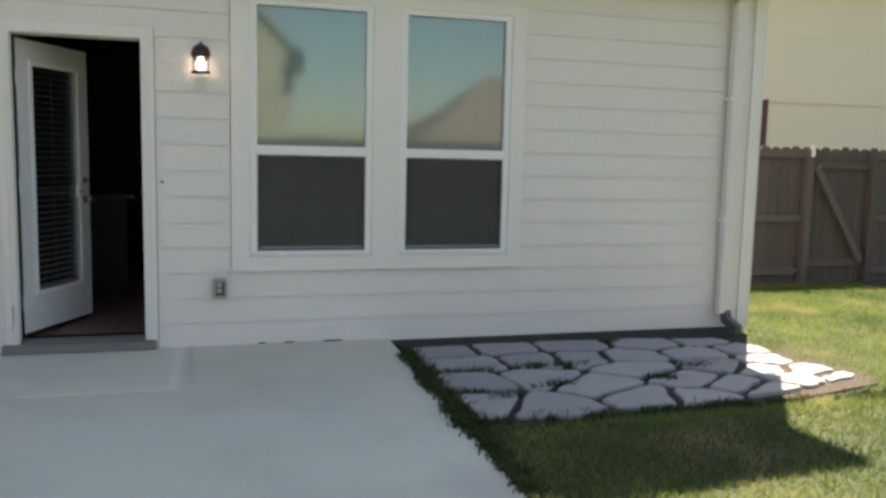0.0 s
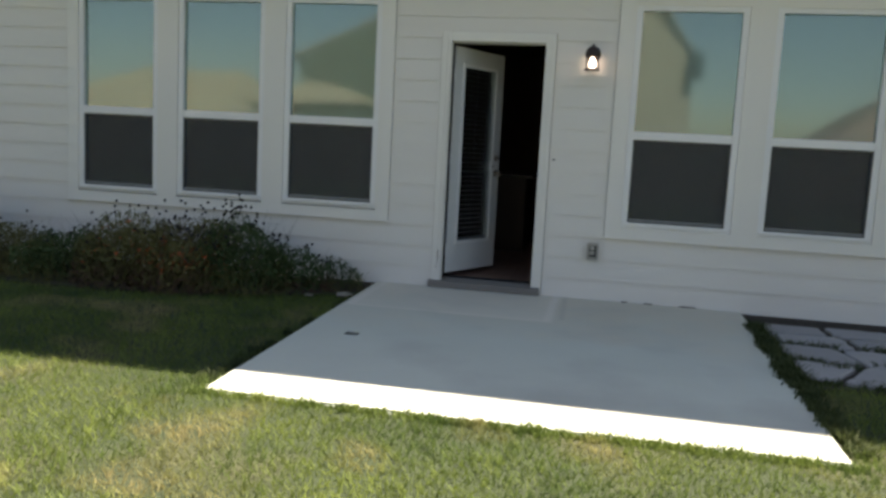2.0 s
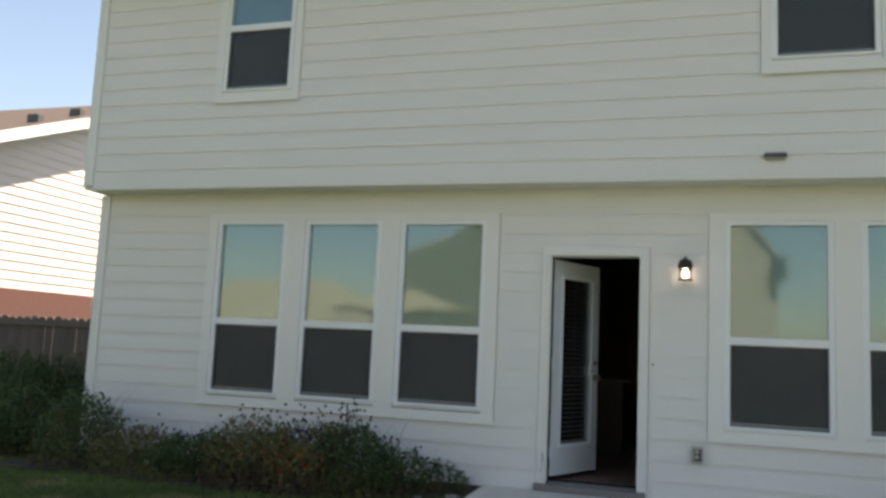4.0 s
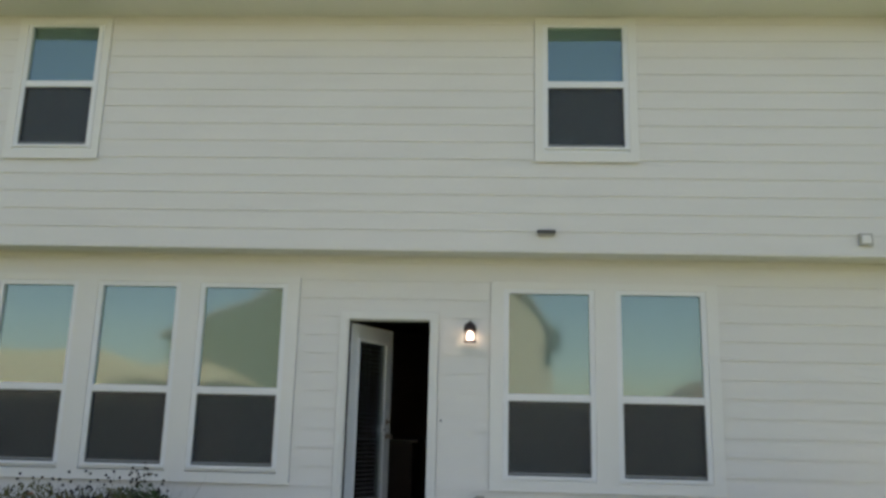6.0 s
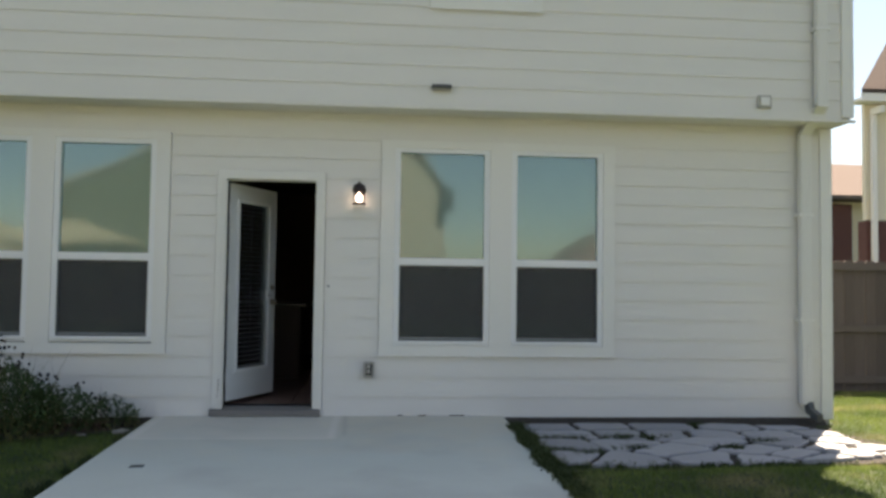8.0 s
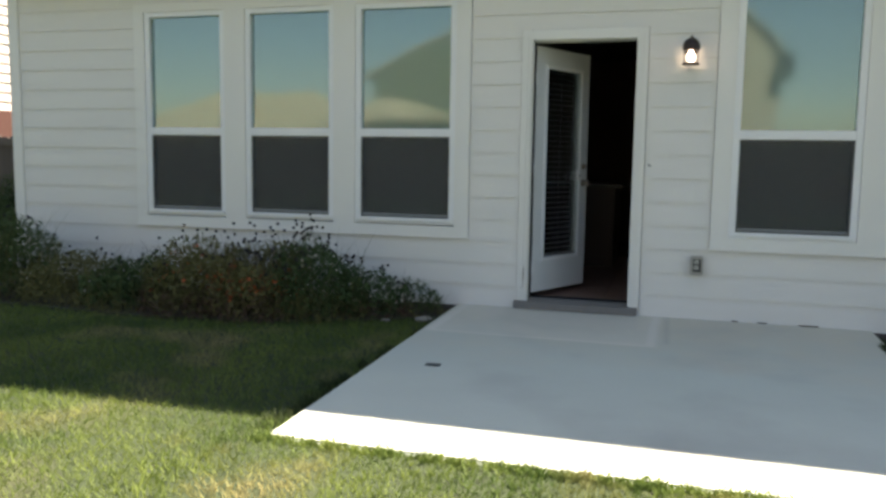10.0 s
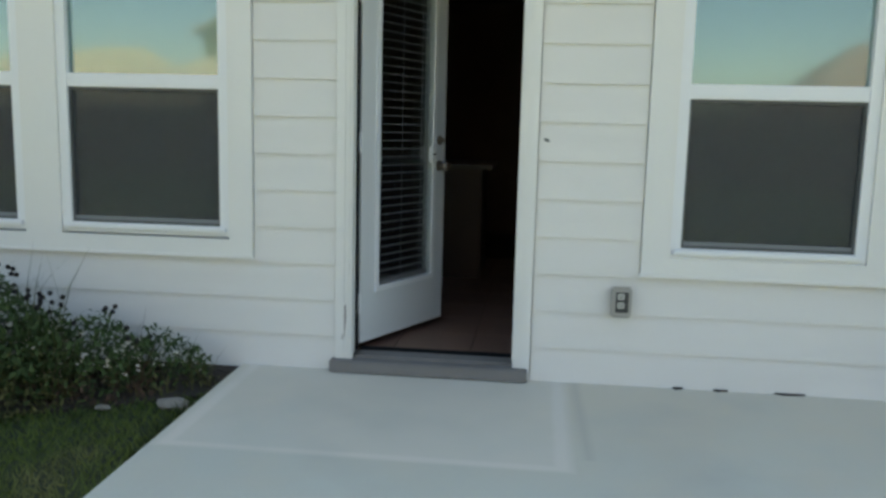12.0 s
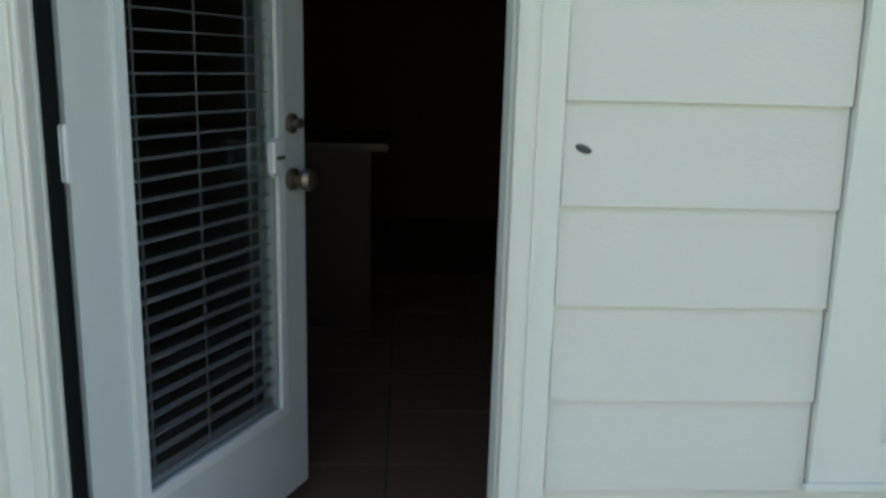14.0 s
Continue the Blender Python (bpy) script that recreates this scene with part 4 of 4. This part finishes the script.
arrays("roof", [(12.0, 9.45, 5.60), (26.5, 9.45, 5.60), (30.5, 17.0, 5.60), (16.9, 17.0, 5.60), (12.0, 9.45, 5.68), (26.5, 9.45, 5.68), (30.5, 17.0, 5.68), (16.9, 17.0, 5.68),
                (15.5, 13.2, 8.70), (26.5, 13.2, 8.95)],
       [(4, 5, 9, 8), (5, 6, 9), (6, 7, 8, 9), (7, 4, 8), (0, 3, 2, 1), (0, 1, 5, 4), (1, 2, 6, 5), (2, 3, 7, 6), (3, 0, 4, 7)], M_ROOF, nr)
bm = bmesh.new()
put(bm, (12.50, 9.86, 0.0), (12.62, 9.96, 5.2), 0.01)
put(bm, (12.50, 9.56, 5.2), (12.62, 9.96, 5.35), 0.01)
part("downspout_pipe", bm, M_WHITE, nr)

# far house between them
nf = tagged(new("distant_house"), "distant beige house with a pinkish tan roof", "house")
box("wall", (21.0, 30.2, -0.2), (32.0, 38.0, 5.6), M_BEIGE, nf)
box("brick_wing", (20.6, 29.4, -0.2), (24.0, 30.2, 5.35), M_BRICK, nf)
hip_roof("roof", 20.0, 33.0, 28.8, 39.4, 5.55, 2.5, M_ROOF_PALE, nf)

# left: sunlit cream gable wall over brick
nl = tagged(new("neighbour_house"), "sunlit cream sided neighbour house with a low brick skirt", "house")
X_N = -12.0
verts, faces = [], []
z, y_e, y_r = 2.02, 2.6, 11.5
slope = 0.40


def rake_top(y):
    return 3.98 + slope * (y - y_e) if y <= y_r else 3.98 + slope * (2 * y_r - y_e - y)


while z < 7.5:
    zt = z + 0.19
    ya = y_e if z < 3.98 else y_e + (z - 3.98) / slope
    yb = 2 * y_r - ya
    if yb - ya < 0.3:
        break
    k = len(verts)
    for y in (ya, yb):
        verts += [(X_N + 0.02, y, z), (X_N + 0.004, y, zt), (X_N - 0.1, y, z), (X_N - 0.1, y, zt)]
    faces += [(k, k + 4, k + 5, k + 1), (k, k + 2, k + 6, k + 4), (k + 1, k + 5, k + 7, k + 3), (k + 2, k + 3, k + 7, k + 6), (k, k + 1, k + 3, k + 2), (k + 4, k + 6, k + 7, k + 5)]
    z = zt
arrays("siding", verts, faces, M_PINK, nl)
prism("gable_wall", [(y_e, -0.2), (2 * y_r - y_e, -0.2), (2 * y_r - y_e, 3.98), (y_r, 3.98 + slope * (y_r - y_e)), (y_e, 3.98)], X_N - 0.3, X_N - 0.09, M_PINK, nl, axis="x")
box("brick_skirt", (X_N - 0.08, y_e - 0.02, -0.2), (X_N + 0.10, 2 * y_r - y_e, 2.02), M_BRICK, nl)
box("front_wall", (X_N - 9.0, y_e, -0.2), (X_N - 0.3, y_e + 0.2, 3.95), M_BEIGE, nl)
prism("roof", [(y_e - 0.5, 3.98 + 0.02), (y_r, 3.98 + slope * (y_r - y_e) + 0.22), (2 * y_r - y_e + 0.5, 4.0), (2 * y_r - y_e + 0.5, 3.84), (y_r, 3.98 + slope * (y_r - y_e) + 0.03), (y_e - 0.5, 3.80)],
      X_N - 9.3, X_N + 0.32, M_ROOF, nl, axis="x")
prism("rake_board", [(y_e - 0.5, 3.99), (y_r, 3.98 + slope * (y_r - y_e) + 0.20), (y_r, 3.98 + slope * (y_r - y_e) - 0.04), (y_e - 0.5, 3.76)], X_N + 0.325, X_N + 0.36, M_WHITE, nl, axis="x")
for y in (6.2, 7.4):
    box("roof_vent", (X_N - 0.6, y, rake_top(y)), (X_N - 0.3, y + 0.2, rake_top(y) + 0.42), M_GREYDK, nl, 0.02)

# behind the lawn: houses that show in the window glass
hb = tagged(new("rear_neighbour_house"), "beige two-storey house across the back lawn", "house")
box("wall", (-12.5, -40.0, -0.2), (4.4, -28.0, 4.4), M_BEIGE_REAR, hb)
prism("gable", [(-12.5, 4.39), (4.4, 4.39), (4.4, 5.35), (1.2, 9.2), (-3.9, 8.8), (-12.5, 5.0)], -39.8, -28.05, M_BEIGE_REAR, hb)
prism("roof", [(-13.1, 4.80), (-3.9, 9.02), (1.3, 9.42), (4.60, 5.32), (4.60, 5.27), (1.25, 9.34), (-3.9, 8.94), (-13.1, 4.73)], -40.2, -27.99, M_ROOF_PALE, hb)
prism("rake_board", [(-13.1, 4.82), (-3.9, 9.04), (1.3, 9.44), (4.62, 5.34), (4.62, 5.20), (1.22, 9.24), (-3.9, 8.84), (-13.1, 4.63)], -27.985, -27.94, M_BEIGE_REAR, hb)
# Green-grey sheets over the front; the wall's shade is in their colour.
box("sage_front", (-12.45, -27.99, -0.2), (-5.2, -27.9, 4.35), M_SAGE_SHADE, hb)
prism("sage_gable", [(-12.4, 4.352), (-5.2, 4.352), (-5.2, 8.0), (-12.4, 4.9)], -27.98, -27.9, M_SAGE_SHADE, hb)
# Dark block put in for the dark smudge at the eave corner.
box("eave_end", (4.25, -28.1, 4.55), (4.85, -27.7, 5.45), M_GREYDK, hb)
ps = tagged(new("patio_cover"), "low pale hipped patio cover beyond the back fence", "shelter")
for x in (-12.6, -8.6):
    for y in (-26.6, -23.4):
        box("post", (x, y, -0.1), (x + 0.12, y + 0.12, 2.5), M_WHITE, ps)
hip_roof("roof", -13.0, -8.0, -27.0, -23.0, 2.5, 1.05, M_ROOF_CREAM, ps, thick=0.12)
hc = tagged(new("rear_neighbour_house"), "single-storey house with a wide brown hipped roof across the back lawn", "house")
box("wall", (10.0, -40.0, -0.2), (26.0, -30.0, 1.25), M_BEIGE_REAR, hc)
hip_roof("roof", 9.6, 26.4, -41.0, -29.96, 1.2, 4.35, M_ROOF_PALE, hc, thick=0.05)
hd = tagged(new("rear_neighbour_house"), "low beige house with a tan roof across the back lawn", "house")
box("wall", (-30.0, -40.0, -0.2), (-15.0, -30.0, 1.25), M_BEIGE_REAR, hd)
hip_roof("roof", -30.4, -13.2, -41.0, -29.96, 1.2, 3.6, M_ROOF_CREAM, hd, thick=0.05)
fence("rear_fence", -18.0, 18.0, -17.0, -0.12, 1.75, "weathered grey-brown board fence along the back of the lawn")


# ---- plants ----
def blade_mesh(rnd, n, place, height, width, lean, segs=2):
    """Thin curved blades: place() gives the foot."""
    verts, faces = [], []
    for _ in range(n):
        x, y, z = place()
        h, w, a = height(), width(), rnd.uniform(0, 2 * math.pi)
        la, l = rnd.uniform(0, 2 * math.pi), lean()
        k = len(verts)
        for s in range(segs):
            t = s / segs
            ox, oy = math.cos(la) * l * h * t * t, math.sin(la) * l * h * t * t
            ww = w * (1 - 0.5 * t)
            verts += [(x + ox - math.cos(a) * ww, y + oy - math.sin(a) * ww, z + h * t), (x + ox + math.cos(a) * ww, y + oy + math.sin(a) * ww, z + h * t)]
        verts.append((x + math.cos(la) * l * h, y + math.sin(la) * l * h, z + h * (1 - 0.2 * l)))
        for s in range(segs - 1):
            faces.append((k + 2 * s, k + 2 * s + 1, k + 2 * s + 3, k + 2 * s + 2))
        faces.append((k + 2 * segs - 2, k + 2 * segs - 1, k + 2 * segs))
    return verts, faces


def leaf_cloud(rnd, n, place, size):
    verts, faces = [], []
    for _ in range(n):
        c = Vector(place())
        s = size * rnd.uniform(0.6, 1.4)
        r = Euler((rnd.uniform(-1.2, 1.2), rnd.uniform(-1.2, 1.2), rnd.uniform(0, 6.28))).to_matrix()
        k = len(verts)
        for p in ((-s, 0, 0), (0, -s * 0.35, 0.1 * s), (s, 0, 0), (0, s * 0.35, 0.1 * s)):
            verts.append(c + r @ Vector(p))
        faces.append((k, k + 1, k + 2, k + 3))
    return verts, faces


def perennial(x, y, rx, ry, h, seed, label, leaf, stems, seedheads=0, orange=0, pale=0, density=1.0):
    """A clump: woody stems, leaves that thin out upwards, and what it bears."""
    rnd = random.Random(seed)
    ob = tagged(new("perennial_clump"), label, "plant")
    z0 = -0.075

    def top(px, py):
        return h * (0.72 + 0.4 * noise.noise(Vector((px * 3.1, py * 3.1, seed)))) * (1 - 0.35 * (((px - x) / rx) ** 2 + ((py - y) / ry) ** 2))

    def foot():
        a, r = rnd.uniform(0, 2 * math.pi), math.sqrt(rnd.random())
        return x + rx * r * math.cos(a), y + ry * r * math.sin(a)

    def leafy():
        px, py = foot()
        return px, py, z0 + 0.02 + top(px, py) * rnd.random() ** 0.75

    area = rx * ry * 3.14
    v, f = leaf_cloud(rnd, int(13000 * area * h * density), leafy, 0.021)
    tagged(arrays("leaves", v, f, leaf, ob), kind="stuff")
    skirt = []
    for _ in range(int(2600 * area)):
        a, rr = rnd.uniform(0, 2 * math.pi), rnd.uniform(0.8, 1.12)
        skirt.append((x + rx * rr * math.cos(a), min(y + ry * rr * math.sin(a), -0.04), z0 + h * 0.55 * rnd.random() ** 1.5 * (1.5 - rr)))
    it = iter(skirt)
    v, f = leaf_cloud(rnd, len(skirt), lambda: next(it), 0.016)
    tagged(arrays("drooping_foliage", v, f, stems, ob), kind="stuff")
    v, f = blade_mesh(rnd, int(190 * area), lambda: (*foot(), z0), lambda: h * rnd.uniform(0.45, 1.0), lambda: rnd.uniform(0.0015, 0.0035), lambda: rnd.uniform(0.1, 0.7), 3)
    tagged(arrays("stem_mass", v, f, stems, ob), kind="stuff")
    for name, many, mat, r, lo, hi, lab in (("seed_head", int(seedheads * 2.3), M_SEED, 0.0125, 0, 0, "black seed head"), ("orange_flower", orange, M_ORANGE, 0.017, 0.4, 0.85, "orange flower"),
                                       ("pale_flower", pale, M_PETAL, 0.012, 0.3, 0.9, "small pale flower")):
        if not many:
            continue
        bm = bmesh.new()
        if name == "seed_head":
            lathe(bm, [(r * 0.5, -r * 0.8), (r, -r * 0.3), (r, r * 0.3), (r * 0.6, r * 0.9)], n=8)
        else:
            for k in range(6):
                a = k * math.pi / 3
                c, t = Vector((math.cos(a) * r * 0.7, math.sin(a) * r * 0.7, 0.3 * r)), Vector((-math.sin(a), math.cos(a), 0)) * r * 0.35
                f = [bm.verts.new(p) for p in ((0, 0, 0), c - t, c * 1.6, c + t)]
                bm.faces.new(f)
            lathe(bm, [(r * 0.3, -r * 0.1), (r * 0.35, r * 0.2), (r * 0.1, r * 0.4)], n=6)
        me = bpy.data.meshes.new(name)
        bm.to_mesh(me)
        bm.free()
        me.materials.append(mat)
        stalks_v, stalks_f = [], []
        for _ in range(many):
            px, py = foot()
            if name == "seed_head":
                pz = z0 + top(px, py) * rnd.uniform(1.0, 1.32)
                k = len(stalks_v)
                stalks_v += [(px - 0.0022, py, pz - 0.4), (px + 0.0022, py, pz - 0.4), (px, py, pz)]
                stalks_f.append((k, k + 1, k + 2))
            else:
                py = y - abs(py - y) * 0.9
                pz = z0 + top(px, py) * rnd.uniform(lo, hi) + 0.02
            one = new(name, me)
            one.location, one.rotation_euler = (px, py, pz), (rnd.uniform(0.2, 1.2), rnd.uniform(-0.4, 0.4), rnd.uniform(0, 6.28))
            one.parent = ob
            tagged(one, lab)
        if stalks_v:
            tagged(arrays("stalk_mass", stalks_v, stalks_f, stems, ob), kind="stuff")
    return ob


tagged(prism("flower_bed_soil", [(-5.2, 0.010), (-0.60, 0.010), (-0.62, -0.30), (-1.2, -0.62), (-1.9, -0.98), (-2.9, -1.10), (-4.2, -1.05), (-5.2, -1.15)], -0.16, -0.070, M_SOIL, axis="z"),
       "dark soil of the flower bed under the windows", kind="structure")
perennial(-1.65, -0.54, 0.42, 0.38, 0.78, 3, "tall green perennials with black seed heads in the flower bed", M_LEAF, M_LEAF_OLIVE, 34, 0, 45)
perennial(-2.10, -0.66, 0.42, 0.42, 0.76, 4, "tall olive and orange flowering perennials with black seed heads", M_LEAF_OLIVE, M_LEAF_BROWN, 28, 210, 14)
perennial(-2.65, -0.66, 0.42, 0.46, 0.70, 5, "tall olive perennials with a few black seed heads", M_LEAF_OLIVE, M_LEAF_BROWN, 14, 30, 8)
perennial(-3.30, -0.62, 0.45, 0.44, 0.52, 6, "low green perennials in the flower bed", M_LEAF, M_LEAF_OLIVE, 5, 0, 16)
perennial(-3.95, -0.60, 0.45, 0.42, 0.58, 7, "airy olive perennials near the house corner", M_LEAF_OLIVE, M_LEAF_OLIVE, 7, 0, 14, 0.6)
perennial(-4.60, -0.62, 0.42, 0.42, 0.92, 8, "loose green perennials at the house corner", M_LEAF, M_LEAF_OLIVE, 8, 0, 10, 0.7)
perennial(-1.22, -0.34, 0.32, 0.24, 0.47, 9, "low green perennial with brown stems and pale flowers", M_LEAF, M_LEAF_BROWN, 6, 0, 55)
perennial(-0.92, -0.20, 0.26, 0.15, 0.33, 10, "low leafy plant with pale flowers beside the patio", M_LEAF, M_LEAF_OLIVE, 0, 0, 20)
perennial(-5.75, -0.4, 0.45, 0.5, 0.95, 12, "dark green shrub beyond the house corner", M_LEAF, M_LEAF_OLIVE, 0, 0, 4)
perennial(-6.6, 0.9, 0.8, 0.9, 1.25, 13, "dark green shrub in front of the fence", M_LEAF, M_LEAF, 0, 0, 0)


def rock(x, y, sx, sy, sz, seed):
    rnd = random.Random(seed)
    bm = bmesh.new()
    bmesh.ops.create_icosphere(bm, subdivisions=2, radius=1.0)
    for v in bm.verts:
        k = 1 + 0.22 * noise.noise(v.co * 1.7 + Vector((seed, 0, 0)))
        v.co = Vector((x + v.co.x * sx * k, y + v.co.y * sy * k, -0.08 + sz * 0.5 + v.co.z * sz * k * 0.62))
    return tagged(part("edging_rock", bm, M_ROCK), "flat grey rock at the edge of the flower bed", "rock", "rocks edging the flower bed")


for k, (x, y, sx, sy, sz) in enumerate(((-0.72, -0.50, 0.085, 0.05, 0.045), (-1.02, -0.57, 0.04, 0.025, 0.02))):
    rock(x, y, sx, sy, sz, k + 1)


# ---- lawn blades ----
def lawn():
    """Short mown blades where the lawn is walked past; joined into one thing, with ragged edges along slab and stones."""
    rng = np.random.default_rng(5)
    n = 560000
    x = rng.uniform(-6.5, 9.0, n)
    y = rng.uniform(-7.6, 2.4, n)
    keep = ~((x > SLAB[0] + 0.012 + 0.0134 * np.clip(-y, 0, 3.35)) & (x < SLAB[1] - 0.005) & (y > SLAB[2] + 0.02))
    keep &= ~((x < -0.6) & (x > -5.2) & (y > np.interp(x, [-5.2, -4.2, -2.9, -1.9, -1.2, -0.62], [-1.1, -1.0, -1.06, -0.94, -0.58, -0.28])))
    keep &= ~((y > -1.80 + 0.05 * np.sin(x * 9.0) + 0.03 * np.sin(x * 23.0)) & (x > 2.6 + 0.04 * np.sin(y * 11.0)) & (x < np.interp(y, [-1.8, -1.5, -1.1, -0.8, -0.34, 0.0], [5.3, 5.6, 5.5, 5.44, 5.36, 5.66])))
    keep &= ~((x > XL) & (x < XR) & (y > -0.05))
    x, y = x[keep], y[keep]
    n = len(x)
    edge = ((np.abs(x - SLAB[0]) < 0.05) | (np.abs(x - SLAB[1] - 0.03) < 0.06)) & (y > SLAB[2]) | (np.abs(y - SLAB[2]) < 0.05) & (x > SLAB[0]) & (x < SLAB[1])
    h = rng.uniform(0.016, 0.038, n) * np.where(edge, 1.25, 1.0)
    w = rng.uniform(0.0024, 0.0048, n)
    a, la = rng.uniform(0, 2 * np.pi, n), rng.uniform(0, 2 * np.pi, n)
    ln = rng.uniform(0.4, 1.7, n) * h
    z = lawn_height(x, y) - 0.004
    v = np.empty((n, 3, 3))
    v[:, 0] = np.stack([x - np.cos(a) * w, y - np.sin(a) * w, z], 1)
    v[:, 1] = np.stack([x + np.cos(a) * w, y + np.sin(a) * w, z], 1)
    v[:, 2] = np.stack([x + np.cos(la) * ln, y + np.sin(la) * ln, z + 0.01 + h], 1)
    me = bpy.data.meshes.new("lawn_blades")
    me.vertices.add(3 * n)
    me.vertices.foreach_set("co", v.ravel())
    me.loops.add(3 * n)
    me.loops.foreach_set("vertex_index", np.arange(3 * n, dtype=np.int32))
    me.polygons.add(n)
    me.polygons.foreach_set("loop_start", np.arange(0, 3 * n, 3, dtype=np.int32))
    me.update(calc_edges=True)
    me.materials.append(M_GRASS)
    tagged(new("lawn_blades", me), "short mown yellow-green grass", "grass", kind="stuff")


lawn()


# ---- siding boards, indoor tiles ----
def siding_boards(wall, y, z_top, holes, first, seed, lap):
    rnd = random.Random(seed)
    x0, x1 = XL + 0.101, XR - 0.101
    z = first
    while z < z_top - 0.02:
        zt = min(z + COURSE, z_top)
        runs, run = [], []
        near = [(h[0] - 0.004, h[1] + 0.004, h[2] - 0.003, h[3] + 0.003) for h in holes]
        for xa, xb, spans in free_cells(x0, x1, z, zt, near):
            if spans:
                run.append((xa, xb, spans))
            else:
                runs.append(run)
                run = []
        runs.append(run)
        for run in runs:
            if not run or sum(c[1] - c[0] for c in run) < 0.02:
                continue
            bm = bmesh.new()
            for xa, xb, spans in run:
                for za, zb in spans:
                    ya, yb = (y - 0.003 - lap + lap * (q - z) / COURSE for q in (za, zb))
                    co = [(xa, ya, za), (xb, ya, za), (xb, yb, zb), (xa, yb, zb), (xa, y + 0.012, za), (xb, y + 0.012, za), (xb, y + 0.012, zb), (xa, y + 0.012, zb)]
                    p = [bm.verts.new(c) for c in co]
                    for f in ((0, 1, 2, 3), (0, 4, 5, 1), (3, 2, 6, 7), (0, 3, 7, 4), (1, 5, 6, 2)):
                        bm.faces.new([p[i] for i in f])
            part("siding_board", bm, M_SIDING, wall)
        z = zt


siding_boards(wall_low, 0.0, Z_OVER - 0.012, [GROUP_L, GROUP_R, DOOR_TRIM], FIRST, 1, 0.0095)
siding_boards(wall_up, Y_UP, Z_EAVE, [GROUP_U1, GROUP_U2], Z_OVER + 0.0085, 2, 0.008)


def tufts():
    """Weeds in the stone joints, ragged grass along the slab and the bed."""
    rnd = random.Random(21)
    spots = []
    for _ in range(190):
        spots.append((2.548 + abs(rnd.gauss(0, 0.06)), rnd.uniform(-3.2, -0.15), 0.05))
    for cx, cy in ((4.25, -0.22), (3.38, -0.83), (3.68, -0.82), (3.45, -1.28), (4.13, -1.24), (2.98, -1.48), (4.57, -1.02), (2.78, -0.9), (3.02, -0.88), (2.75, -1.35)):
        for _ in range(9):
            spots.append((cx + rnd.gauss(0, 0.07), cy + rnd.gauss(0, 0.03), 0.05))
    for _ in range(190):
        y = rnd.uniform(-2.98, -0.5)
        reach = 0.048 * math.sin((y + 0.45) * -1.22) * rnd.uniform(-0.1, 1.2) * (0.7 + 0.45 * math.sin(y * 9.0))
        spots.append((SLAB[1] - reach, y, rnd.uniform(0.018, 0.034), 0.0105 * y - 0.001))
    for _ in range(60):
        spots.append((2.575 + abs(rnd.gauss(0, 0.03)), rnd.uniform(-3.2, -0.5), 0.085))
    for _ in range(60):
        spots.append((rnd.uniform(2.7, 5.5), -1.86 + 0.05 * rnd.uniform(-1, 1), 0.04))
    for _ in range(70):
        spots.append((SLAB[0] - abs(rnd.gauss(0, 0.03)), rnd.uniform(-3.3, -0.4), 0.045))
    front = [(rnd.uniform(SLAB[0] - 0.02, SLAB[1] + 0.02), SLAB[2] - 0.012 + rnd.gauss(0, 0.016), rnd.uniform(0.010, 0.034), -0.052) for _ in range(260)]
    tuft_mesh(rnd, front, M_GRASS, "ragged mown grass over the front edge of the slab")
    tuft_mesh(rnd, spots, M_WEED, "ragged grass and weeds along slab and stones")


def tuft_mesh(rnd, spots, mat, label):
    verts, faces = [], []
    for x, y, h, *level in spots:
        foot = level[0] if level else -0.075
        v, f = blade_mesh(rnd, 16, lambda: (x + rnd.gauss(0, 0.025), y + rnd.gauss(0, 0.02), foot), lambda: h * rnd.uniform(0.6, 1.7), lambda: rnd.uniform(0.003, 0.006), lambda: rnd.uniform(0.3, 1.0), 2)
        k = len(verts)
        verts += v
        faces += [tuple(i + k for i in q) for q in f]
    tagged(arrays("edge_grass", verts, faces, mat), label, "grass", kind="stuff")


tufts()


def floor_tiles():
    me = None
    for j in range(8):
        for i in range(9):
            x, y = -1.45 + i * 0.406, 0.17 + j * 0.406
            if me is None:
                bm = bmesh.new()
                put(bm, (0, 0, 0), (0.40, 0.40, 0.012), 0.002)
                me = bpy.data.meshes.new("floor_tile")
                bm.to_mesh(me)
                bm.free()
                me.materials.append(M_TILE)
            ob = new("floor_tile", me)
            ob.location = (x, y, 0.056)
            ob.parent = room_floor


floor_tiles()
